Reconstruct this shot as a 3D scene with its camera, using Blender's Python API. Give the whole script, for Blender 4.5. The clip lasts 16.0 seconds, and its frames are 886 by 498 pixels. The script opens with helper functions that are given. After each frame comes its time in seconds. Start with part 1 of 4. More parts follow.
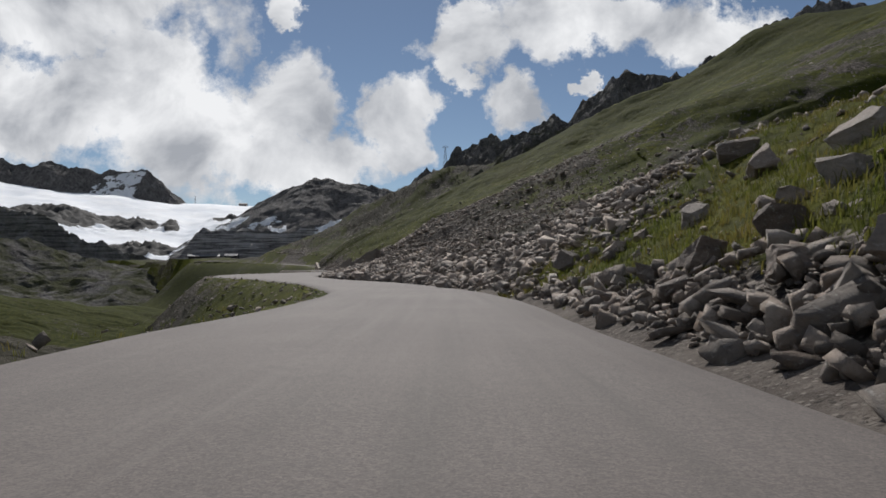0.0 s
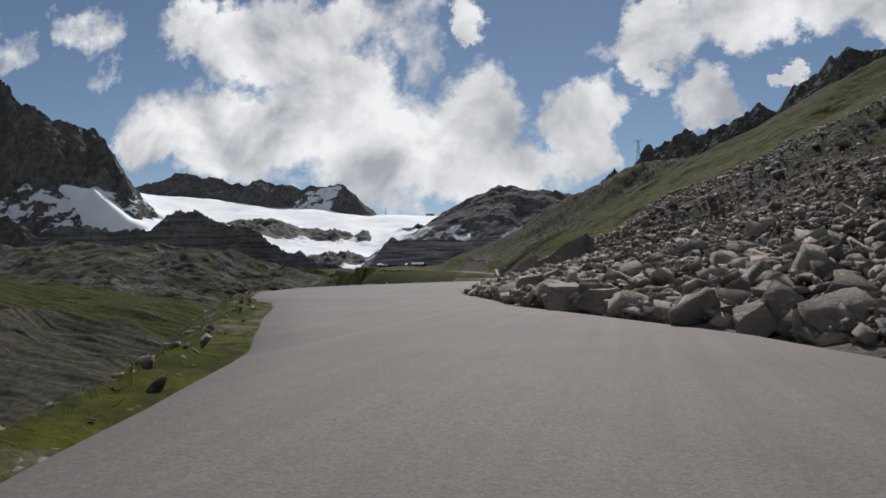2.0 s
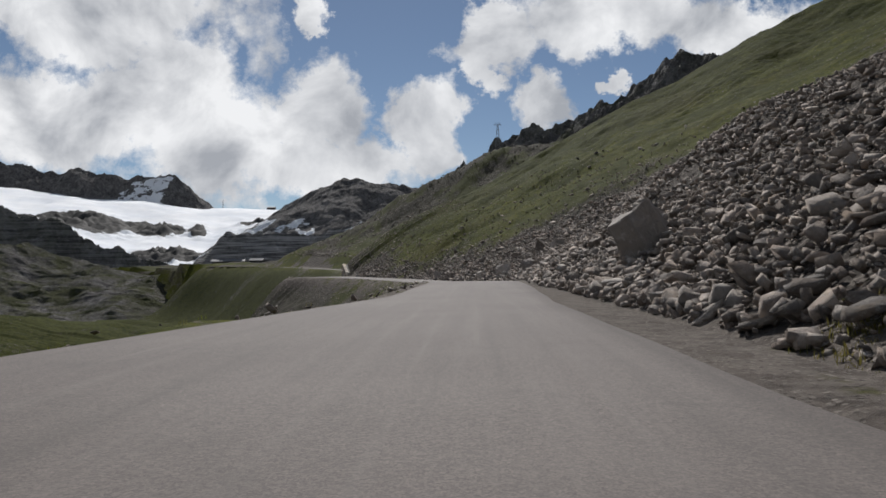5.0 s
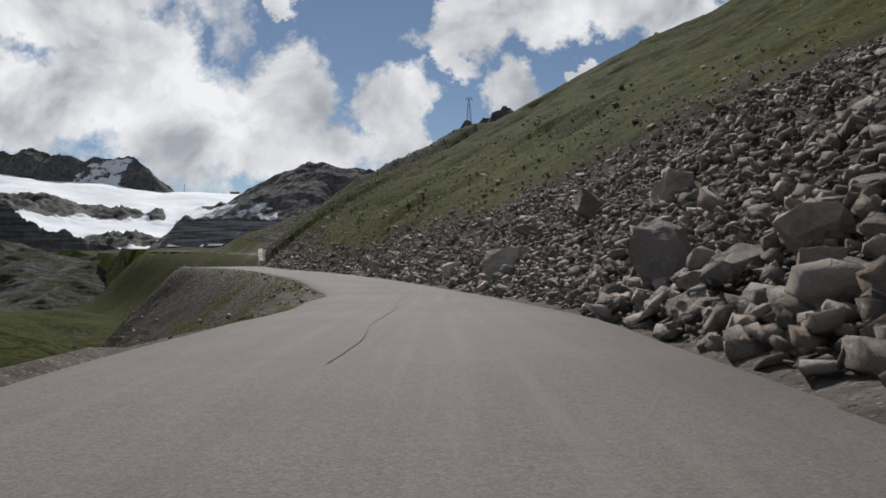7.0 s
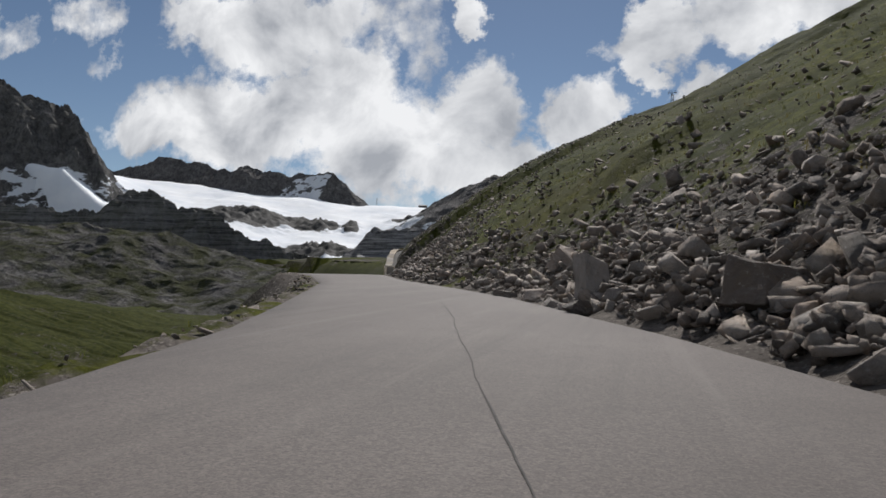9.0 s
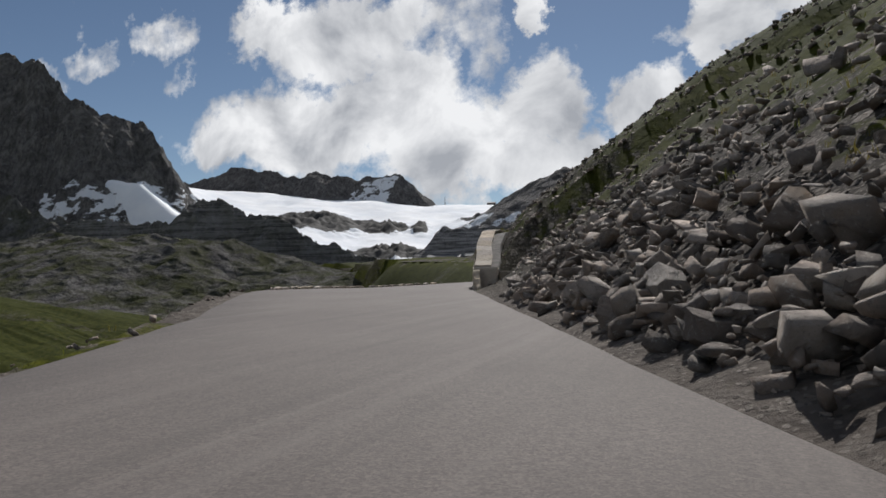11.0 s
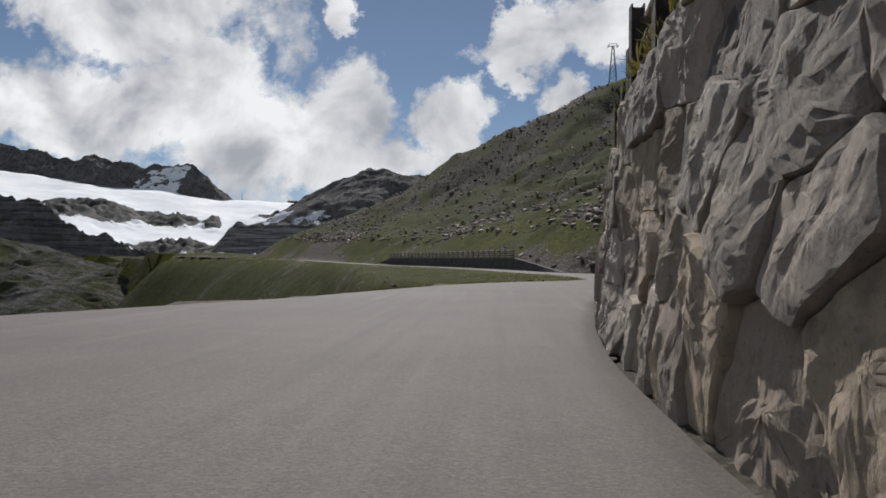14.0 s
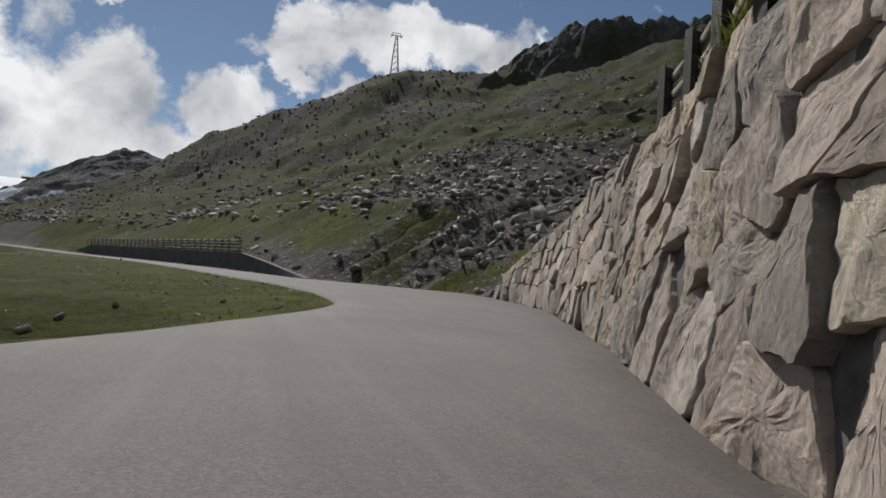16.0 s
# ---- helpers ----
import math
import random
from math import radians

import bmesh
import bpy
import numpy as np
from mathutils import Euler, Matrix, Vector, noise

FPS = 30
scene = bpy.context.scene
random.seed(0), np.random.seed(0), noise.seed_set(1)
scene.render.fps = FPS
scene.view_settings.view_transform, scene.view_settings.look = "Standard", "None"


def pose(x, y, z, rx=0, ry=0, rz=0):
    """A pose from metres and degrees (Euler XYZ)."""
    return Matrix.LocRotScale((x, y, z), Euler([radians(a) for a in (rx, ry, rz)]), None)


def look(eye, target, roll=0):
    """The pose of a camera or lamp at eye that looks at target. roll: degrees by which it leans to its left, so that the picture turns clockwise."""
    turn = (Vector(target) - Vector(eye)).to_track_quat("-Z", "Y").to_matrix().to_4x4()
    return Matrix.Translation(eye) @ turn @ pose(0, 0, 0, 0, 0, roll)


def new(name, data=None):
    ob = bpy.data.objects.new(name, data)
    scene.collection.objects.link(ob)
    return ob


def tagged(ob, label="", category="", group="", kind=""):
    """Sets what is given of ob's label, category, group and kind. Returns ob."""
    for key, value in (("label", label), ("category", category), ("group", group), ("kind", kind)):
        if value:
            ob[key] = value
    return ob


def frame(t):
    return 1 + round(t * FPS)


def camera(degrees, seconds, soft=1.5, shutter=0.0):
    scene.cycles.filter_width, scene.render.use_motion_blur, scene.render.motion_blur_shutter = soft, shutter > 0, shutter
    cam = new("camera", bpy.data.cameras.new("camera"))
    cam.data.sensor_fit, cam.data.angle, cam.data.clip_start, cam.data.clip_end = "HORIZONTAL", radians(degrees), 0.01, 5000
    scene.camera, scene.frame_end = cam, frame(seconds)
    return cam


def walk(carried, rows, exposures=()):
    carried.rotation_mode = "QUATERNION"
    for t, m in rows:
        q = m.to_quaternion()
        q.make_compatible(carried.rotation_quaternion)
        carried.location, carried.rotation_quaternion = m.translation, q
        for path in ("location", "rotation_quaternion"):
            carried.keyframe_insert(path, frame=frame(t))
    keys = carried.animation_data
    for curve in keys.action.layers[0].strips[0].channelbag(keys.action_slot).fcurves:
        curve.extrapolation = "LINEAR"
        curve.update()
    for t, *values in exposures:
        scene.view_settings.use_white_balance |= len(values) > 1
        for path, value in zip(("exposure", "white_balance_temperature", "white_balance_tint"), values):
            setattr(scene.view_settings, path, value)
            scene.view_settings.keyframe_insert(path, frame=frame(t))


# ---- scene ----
# camera and its drive: seconds, x, y, z, yaw, pitch, roll
ROWS = [
    (0.0, 0.00, 0.00, 0.00, -0.00, 1.65, 0.00),
    (0.5, -0.32, 12.27, -0.01, 2.88, 1.79, -0.43),
    (1.0, -1.37, 24.41, -0.03, 6.70, 1.64, -0.97),
    (1.5, -3.39, 36.48, -0.08, 10.89, 1.58, -0.74),
    (2.0, -6.23, 47.95, -0.08, 14.84, 2.31, 0.29),
    (2.5, -9.87, 59.62, -0.00, 17.46, 2.03, 0.20),
    (3.0, -13.76, 71.89, 0.09, 16.03, 1.66, 1.01),
    (3.5, -16.94, 84.78, 0.17, 12.72, 1.39, 2.87),
    (4.0, -19.68, 97.83, 0.28, 9.19, 1.92, 2.99),
    (4.5, -21.36, 111.00, 0.36, 4.78, 1.94, 1.31),
    (7.0, -20.75, 176.82, 0.77, -0.17, 0.81, 0.39),
    (7.5, -20.83, 189.82, 0.64, 2.24, 0.28, -0.99),
    (8.0, -21.98, 202.92, 0.28, 5.83, 0.67, -1.96),
    (8.5, -23.97, 215.75, 0.04, 10.53, 0.82, -0.80),
    (9.0, -26.55, 228.03, 0.03, 14.57, 1.92, -1.14),
    (9.5, -29.73, 240.46, 0.03, 18.28, 2.23, 1.22),
    (12.0, -53.79, 298.43, 0.73, 20.76, 1.68, 0.74),
    (12.5, -57.36, 309.97, 0.62, 17.53, 1.67, 1.38),
    (13.0, -59.88, 321.32, 0.53, 13.94, 1.94, 1.57),
    (13.5, -61.48, 332.49, 0.39, 9.68, 1.78, 0.47),
    (14.0, -62.24, 343.41, 0.10, 4.17, 1.96, -0.78),
    (14.5, -61.80, 354.00, 0.24, -1.30, 2.08, -1.13),
    (15.0, -60.50, 363.80, 0.28, -5.95, 2.65, -2.26),
    (15.5, -58.70, 372.83, 0.45, -9.97, 2.64, -3.64),
    (16.0, -56.60, 381.19, 0.69, -14.37, 2.85, -3.67),
]
cam = camera(64.0, 16.0, soft=1.6)
walk(cam, [(t, pose(x, y, z, 90 + pitch, roll, yaw)) for t, x, y, z, yaw, pitch, roll in ROWS], [(0.0, 0.0), (16.0, 0.0)])

# ---- light: high sun ahead of the car, broken cloud ----
SUN_AZ, SUN_EL = radians(7.5), radians(40)      # azimuth to the left of +y
sun = new("sun", bpy.data.lights.new("sun", "SUN"))
sun.data.energy, sun.data.angle, sun.data.color = 4.6, radians(0.55), (1.0, 0.97, 0.94)
sun_way = Vector((-math.sin(SUN_AZ) * math.cos(SUN_EL), math.cos(SUN_AZ) * math.cos(SUN_EL), math.sin(SUN_EL)))
sun.matrix_world = look(sun_way * 100, (0, 0, 0))


class Nodes:
    """Short hand for node trees."""

    def __init__(self, tree):
        self.tree = tree
        tree.nodes.clear()

    def add(self, kind, **props):
        n = self.tree.nodes.new(kind)
        for k, v in props.items():
            if k == "operation":
                n.operation = v
            elif k == "data_type":
                n.data_type = v
            elif k == "blend_type":
                n.blend_type = v
            elif k == "noise_dimensions":
                n.noise_dimensions = v
            elif k == "feature":
                n.feature = v
            elif k == "attribute_name":
                n.attribute_name = v
        return n

    def put(self, value, socket):
        if isinstance(value, bpy.types.NodeSocket):
            self.tree.links.new(value, socket)
        elif value is not None:
            if hasattr(socket.default_value, "__len__") and not hasattr(value, "__len__"):
                value = (value,) * len(socket.default_value)
            elif hasattr(value, "__len__") and len(socket.default_value) == 4 and len(value) == 3:
                value = (*value, 1.0)
            socket.default_value = value

    def math(self, op, a, b=None, c=None):
        n = self.add("ShaderNodeMath", operation=op)
        for v, s in zip((a, b, c), n.inputs):
            self.put(v, s)
        return n.outputs[0]

    def vec(self, op, a, b=None):
        n = self.add("ShaderNodeVectorMath", operation=op)
        self.put(a, n.inputs[0])
        if op == "SCALE":
            self.put(b, n.inputs[3])
        else:
            self.put(b, n.inputs[1])
        return n.outputs[1] if op in ("LENGTH", "DISTANCE", "DOT_PRODUCT") else n.outputs[0]

    def noise(self, vector, scale, detail=4.0, rough=0.55, distort=0.0, colour=False):
        n = self.add("ShaderNodeTexNoise")
        self.put(vector, n.inputs["Vector"])
        self.put(scale, n.inputs["Scale"])
        n.inputs["Detail"].default_value, n.inputs["Roughness"].default_value = detail, rough
        n.inputs["Distortion"].default_value = distort
        return n.outputs["Color" if colour else "Fac"]

    def ramp(self, x, lo, hi, a=0.0, b=1.0):
        n = self.add("ShaderNodeMapRange")
        for v, s in zip((x, lo, hi, a, b), n.inputs):
            self.put(v, s)
        return n.outputs[0]

    def mix(self, f, a, b, blend="MIX"):
        n = self.add("ShaderNodeMix", data_type="RGBA", blend_type=blend)
        self.put(f, n.inputs[0])
        self.put(a, n.inputs[6])
        self.put(b, n.inputs[7])
        return n.outputs[2]


# cumulus: centre and half size of each heap, as sideways and upward tangents of the view along +y
CLOUDS = [
    (-0.604, 0.234, 0.242, 0.083), (-0.436, 0.267, 0.110, 0.106), (-0.524, 0.382, 0.180, 0.082),
    (-0.647, 0.404, 0.103, 0.056), (-0.371, 0.201, 0.148, 0.095), (-0.215, 0.143, 0.151, 0.049),
    (-0.743, 0.224, 0.108, 0.057), (-0.308, 0.359, 0.052, 0.077), (-0.206, 0.241, 0.069, 0.087),
    (-0.067, 0.214, 0.060, 0.063), (-0.049, 0.166, 0.044, 0.039), (0.027, 0.331, 0.071, 0.046),
    (0.012, 0.282, 0.032, 0.031), (0.103, 0.244, 0.054, 0.045), (-0.222, 0.387, 0.033, 0.025),
    (0.200, 0.272, 0.016, 0.013), (-0.896, 0.431, 0.072, 0.045), (-0.859, 0.348, 0.040, 0.034),
    (-1.045, 0.401, 0.080, 0.032), (-1.160, 0.375, 0.050, 0.055), (0.206, 0.360, 0.177, 0.049),
    (0.375, 0.327, 0.121, 0.049),
]
world = bpy.data.worlds.new("sky")
scene.world = world
world.use_nodes = True
w = Nodes(world.node_tree)
sky = w.add("ShaderNodeTexSky")
sky.sky_type, sky.sun_disc, sky.sun_elevation, sky.sun_rotation = "NISHITA", False, SUN_EL, -SUN_AZ
sky.altitude, sky.dust_density, sky.air_density = 2600.0, 0.6, 1.0
way = w.add("ShaderNodeTexCoord").outputs["Generated"]
split = w.add("ShaderNodeSeparateXYZ")
w.put(way, split.inputs[0])
ahead = w.math("MAXIMUM", split.outputs[1], 0.02)
flat = w.add("ShaderNodeCombineXYZ")
w.put(w.math("DIVIDE", split.outputs[0], ahead), flat.inputs[0])
w.put(w.math("DIVIDE", split.outputs[2], ahead), flat.inputs[1])
warp = w.vec("SCALE", w.vec("SUBTRACT", w.noise(flat.outputs[0], 9.0, 7.0, 0.65, colour=True), (0.5, 0.5, 0.5)), 0.17)
spot = w.vec("ADD", flat.outputs[0], warp)
cover = None
for cu, cv, ru, rv in CLOUDS:
    near = w.vec("LENGTH", w.vec("MULTIPLY", w.vec("SUBTRACT", spot, (cu, cv, 0.0)), (1 / ru, 1 / rv, 0.0)))
    heap = w.ramp(near, 1.25, 0.55)
    heap = w.math("MULTIPLY", heap, 0.5 if ru < 0.085 and cu < -0.25 else 1.0)
    cover = heap if cover is None else w.math("MAXIMUM", cover, heap)
wisps = w.noise(way, 5.0, 8.0, 0.6)
far_heaps = w.math("MULTIPLY", w.ramp(wisps, 0.5, 0.6), w.ramp(split.outputs[1], 0.6, 0.35))
cover = w.math("MAXIMUM", cover, far_heaps)
puff = w.noise(flat.outputs[0], 16.0, 8.0, 0.62)
cover = w.ramp(w.math("ADD", cover, w.math("MULTIPLY", w.math("SUBTRACT", puff, 0.5), 1.7)), 0.25, 0.70)
body = w.noise(flat.outputs[0], 7.0, 6.0, 0.55, 0.3)
white = w.mix(w.ramp(body, 0.35, 0.62), (0.37, 0.39, 0.43), (0.87, 0.88, 0.90))
blue = w.mix(1.0, sky.outputs[0], (0.058, 0.058, 0.057), "MULTIPLY")
back = w.add("ShaderNodeBackground")
w.put(w.mix(cover, blue, white), back.inputs[0])
back.inputs[1].default_value = 1.0
w.tree.links.new(back.outputs[0], w.add("ShaderNodeOutputWorld").inputs[0])

# ---- materials ----


def material(name, build, rough=0.9, bump=0.3, reach=0.05, gloss=0.25):
    """build(n, place) gives colour, height and, if it likes, roughness."""
    m = bpy.data.materials.new(name)
    m.use_nodes = True
    n = Nodes(m.node_tree)
    place = n.add("ShaderNodeTexCoord").outputs["Object"]
    got = build(n, place)
    shade = n.add("ShaderNodeBsdfPrincipled")
    n.put(got[0], shade.inputs["Base Color"])
    n.put(got[2] if len(got) > 2 else rough, shade.inputs["Roughness"])
    shade.inputs["Specular IOR Level"].default_value = gloss
    if got[1] is not None:
        b = n.add("ShaderNodeBump")
        b.inputs["Strength"].default_value, b.inputs["Distance"].default_value = bump, reach
        n.put(got[1], b.inputs["Height"])
        n.tree.links.new(b.outputs[0], shade.inputs["Normal"])
    n.tree.links.new(shade.outputs[0], n.add("ShaderNodeOutputMaterial").inputs[0])
    return m


def two(n, place, scale, a, b, lo=0.35, hi=0.65, detail=5.0):
    return n.mix(n.ramp(n.noise(place, scale, detail, 0.6), lo, hi), a, b)


def asphalt(n, p):
    fine = n.noise(p, 55.0, 3.0, 0.7)
    c = two(n, p, 0.22, (0.092, 0.079, 0.073), (0.122, 0.106, 0.098), 0.3, 0.7, 8.0)
    grit = n.add("ShaderNodeTexVoronoi")
    n.put(p, grit.inputs["Vector"])
    grit.inputs["Scale"].default_value = 38.0
    tone = n.add("ShaderNodeSeparateColor")
    n.put(grit.outputs["Color"], tone.inputs[0])
    c = n.mix(n.ramp(tone.outputs[0], 0.0, 1.0, 0.0, 0.55), c, n.mix(1.0, c, (1.75, 1.70, 1.65), "MULTIPLY"))
    c = n.mix(n.ramp(fine, 0.45, 0.62, 0.0, 0.45), c, (0.055, 0.050, 0.046))
    # worn lengthwise streaks, wheel dust and darker patches
    streak = n.noise(n.vec("MULTIPLY", p, (2.2, 0.06, 1.0)), 1.0, 6.0, 0.65)
    c = n.mix(n.ramp(streak, 0.52, 0.70, 0.0, 0.40), c, (0.075, 0.068, 0.062))
    c = n.mix(n.ramp(streak, 0.46, 0.32, 0.0, 0.35), c, (0.165, 0.146, 0.134))
    c = n.mix(n.ramp(n.noise(p, 0.9, 7.0, 0.7), 0.56, 0.70, 0.0, 0.35), c, (0.080, 0.072, 0.066))
    return c, fine, n.ramp(fine, 0.2, 0.8, 0.78, 0.95)


def ground_look(n, p):
    """Grass where the mesh says so, stony earth elsewhere."""
    mask = n.add("ShaderNodeAttribute", attribute_name="grass").outputs["Fac"]
    rag = n.noise(p, 0.9, 6.0, 0.65)
    rag = n.math("ADD", n.math("MULTIPLY", rag, 0.6), n.math("MULTIPLY", n.noise(p, 0.16, 5.0, 0.65), 0.4))
    edge = n.ramp(n.math("ADD", mask, n.math("MULTIPLY", n.math("SUBTRACT", rag, 0.5), 2.0)), 0.42, 0.58)
    green = two(n, p, 0.18, (0.030, 0.037, 0.005), (0.094, 0.096, 0.009))
    green = n.mix(n.ramp(n.noise(p, 1.3, 7.0, 0.75), 0.42, 0.57, 0.0, 0.85), green, (0.026, 0.032, 0.006))
    green = n.mix(n.ramp(n.noise(p, 5.0, 6.0, 0.8), 0.52, 0.60, 0.0, 0.6), green, (0.018, 0.023, 0.005))
    green = n.mix(n.ramp(n.noise(p, 0.05, 5.0, 0.65), 0.5, 0.7, 0.0, 0.35), green, (0.100, 0.080, 0.026))
    # dark shrub tint that also paints in shade on slopes turned from the sun
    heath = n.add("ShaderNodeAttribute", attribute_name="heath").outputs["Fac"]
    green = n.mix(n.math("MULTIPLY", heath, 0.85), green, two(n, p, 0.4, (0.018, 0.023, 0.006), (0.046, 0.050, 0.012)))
    # earth below the scree is darkened to paint shaded gaps between stones
    earth = two(n, p, 0.6, (0.030, 0.026, 0.023), (0.070, 0.061, 0.053))
    gravelly = n.add("ShaderNodeAttribute", attribute_name="strewn").outputs["Fac"]
    earth = n.mix(n.ramp(gravelly, 0.0, 0.6, 1.0, 0.0), earth, two(n, p, 2.0, (0.085, 0.073, 0.064), (0.150, 0.131, 0.115), detail=8.0))
    # broken stone of three sizes, thick in the scree and thin in the grass
    bits, loose = None, None
    strewn = n.add("ShaderNodeAttribute", attribute_name="strewn").outputs["Fac"]
    for scale, share, thin in ((2.4, 0.34, 0.02), (5.5, 0.40, 0.02), (15.0, 0.42, 0.01)):
        cell = n.add("ShaderNodeTexVoronoi")
        n.put(n.vec("ADD", p, n.vec("SCALE", n.noise(p, scale * 1.6, 3.0, colour=True), 0.45 / scale)), cell.inputs["Vector"])
        cell.inputs["Scale"].default_value = scale
        tone = n.add("ShaderNodeSeparateColor")
        n.put(cell.outputs["Color"], tone.inputs[0])
        stone_share = n.ramp(edge, 0.0, 1.0, share, thin)
        if scale < 10:
            stone_share = n.math("MULTIPLY", stone_share, strewn)
        here = n.math("MULTIPLY", n.ramp(cell.outputs["Distance"], 0.58, 0.40), n.math("LESS_THAN", tone.outputs[1], stone_share))
        earth = n.mix(here, earth, n.mix(tone.outputs[0], (0.060, 0.053, 0.047), (0.22, 0.196, 0.174)))
        loose = here if loose is None else n.math("MAXIMUM", loose, here)
        lump = n.math("MULTIPLY", here, n.math("MULTIPLY", tone.outputs[2], 1.6 / scale))
        bits = lump if bits is None else n.math("ADD", bits, lump)
    edge = n.math("MULTIPLY", edge, n.ramp(loose, 0.0, 1.0, 1.0, 0.0))
    # the earth takes the same mottled tint of shrubs and painted slope shade
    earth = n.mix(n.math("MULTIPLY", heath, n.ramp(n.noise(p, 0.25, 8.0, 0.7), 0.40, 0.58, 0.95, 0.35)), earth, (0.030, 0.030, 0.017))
    rise = n.math("ADD", n.noise(p, 3.0, 8.0, 0.7), n.math("MULTIPLY", n.noise(p, 0.5, 4.0), 3.0))
    rise = n.math("ADD", rise, n.math("MULTIPLY", bits, n.ramp(edge, 0.0, 1.0, 2.2, 0.5)))
    return n.mix(edge, earth, green), rise


def stone(n, p, a=(0.118, 0.104, 0.092), b=(0.38, 0.336, 0.296), rust=0.30, veins=0.35, buff=0.0):
    info = n.add("ShaderNodeObjectInfo").outputs["Random"]
    isle = n.add("ShaderNodeNewGeometry").outputs["Random Per Island"]
    pick = n.math("FRACT", n.math("ADD", n.math("MULTIPLY", info, 7.3), isle))
    c = n.mix(pick, a, b)
    c = n.mix(n.math("MULTIPLY", n.math("FRACT", n.math("MULTIPLY", pick, 13.7)), 0.5), c, n.mix(1.0, c, (1.12, 0.93, 0.80), "MULTIPLY"))
    if buff:      # some stones yellowish, some mauve-grey, with mossy bloom
        odd = n.math("FRACT", n.math("MULTIPLY", pick, 29.3))
        c = n.mix(n.ramp(odd, 0.45, 0.70, 0.0, buff), c, n.mix(1.0, c, (1.10, 1.02, 0.78), "MULTIPLY"))
        c = n.mix(n.ramp(odd, 0.40, 0.15, 0.0, buff), c, n.mix(1.0, c, (0.96, 0.94, 0.97), "MULTIPLY"))
        c = n.mix(n.ramp(n.noise(p, 0.8, 7.0, 0.7), 0.55, 0.70, 0.0, 0.45), c, (0.33, 0.30, 0.19))
    c = n.mix(n.ramp(n.noise(p, 2.0, 8.0, 0.7), 0.48, 0.68, 0.0, 0.55), c, (0.085, 0.079, 0.074))
    c = n.mix(n.ramp(n.noise(p, 1.1, 6.0, 0.65), 0.56, 0.68, 0.0, rust), c, (0.27, 0.185, 0.10))
    c = n.mix(n.ramp(n.noise(p, 9.0, 7.0, 0.75), 0.56, 0.66, 0.0, 0.6), c, (0.40, 0.385, 0.355))
    c = n.mix(n.ramp(n.noise(p, 26.0, 5.0, 0.8), 0.56, 0.66, 0.0, 0.50), c, (0.075, 0.069, 0.063))
    crack = n.add("ShaderNodeTexVoronoi", feature="DISTANCE_TO_EDGE")
    n.put(n.vec("ADD", p, n.vec("SCALE", n.noise(p, 1.7, 4.0, colour=True), 0.5)), crack.inputs["Vector"])
    crack.inputs["Scale"].default_value = 2.2
    chip = n.add("ShaderNodeTexVoronoi")
    n.put(n.vec("ADD", p, n.vec("SCALE", n.noise(p, 5.0, 4.0, colour=True), 0.25)), chip.inputs["Vector"])
    chip.inputs["Scale"].default_value = 6.0
    high = n.math("ADD", n.noise(p, 4.0, 10.0, 0.78), n.math("MULTIPLY", n.ramp(crack.outputs[0], 0.0, 0.06), veins))
    return c, n.math("ADD", high, n.math("MULTIPLY", chip.outputs["Distance"], 0.35))


def crag(n, p, bands=0.0):
    """Far rock, with thin snow where the mesh says so; bands: how much it is layered and paled by haze."""
    c = two(n, p, 0.02, (0.105, 0.099, 0.096), (0.215, 0.204, 0.196), detail=9.0)
    c = n.mix(n.ramp(n.noise(n.vec("MULTIPLY", p, (1.0, 1.0, 0.22)), 0.07, 9.0, 0.75), 0.45, 0.62, 0.0, 0.8), c, (0.040, 0.038, 0.039))
    c = n.mix(n.ramp(n.noise(p, 0.35, 8.0, 0.8), 0.49, 0.56, 0.0, 0.5), c, (0.036, 0.035, 0.034))
    c = n.mix(n.ramp(n.noise(p, 0.16, 9.0, 0.82), 0.54, 0.60, 0.0, 0.42), c, (0.25, 0.238, 0.226))
    if bands:
        layer = n.noise(n.vec("MULTIPLY", p, (0.06, 0.06, 1.6)), 0.12, 7.0, 0.7)
        # rock layers, with distance haze put into their pale colour
        c = n.mix(n.ramp(layer, 0.45, 0.56, 0.0, bands), c, (0.36, 0.345, 0.33))
    moss = n.add("ShaderNodeAttribute", attribute_name="grass").outputs["Fac"]
    c = n.mix(n.math("MULTIPLY", moss, n.ramp(n.noise(p, 0.03, 7.0, 0.65), 0.4, 0.6)), c, (0.052, 0.056, 0.022))
    snow = n.add("ShaderNodeAttribute", attribute_name="snow").outputs["Fac"]
    rag = n.noise(n.vec("MULTIPLY", p, (1.0, 0.6, 1.6)), 0.011, 8.0, 0.64)
    s = n.ramp(n.math("ADD", snow, n.math("MULTIPLY", n.math("SUBTRACT", rag, 0.5), 1.2)), 0.47, 0.50)
    return n.mix(s, c, (0.80, 0.82, 0.85)), n.math("ADD", n.noise(p, 0.05, 9.0, 0.7), n.math("MULTIPLY", n.noise(n.vec("MULTIPLY", p, (1.0, 1.0, 0.35)), 0.22, 7.0, 0.7), 0.6))


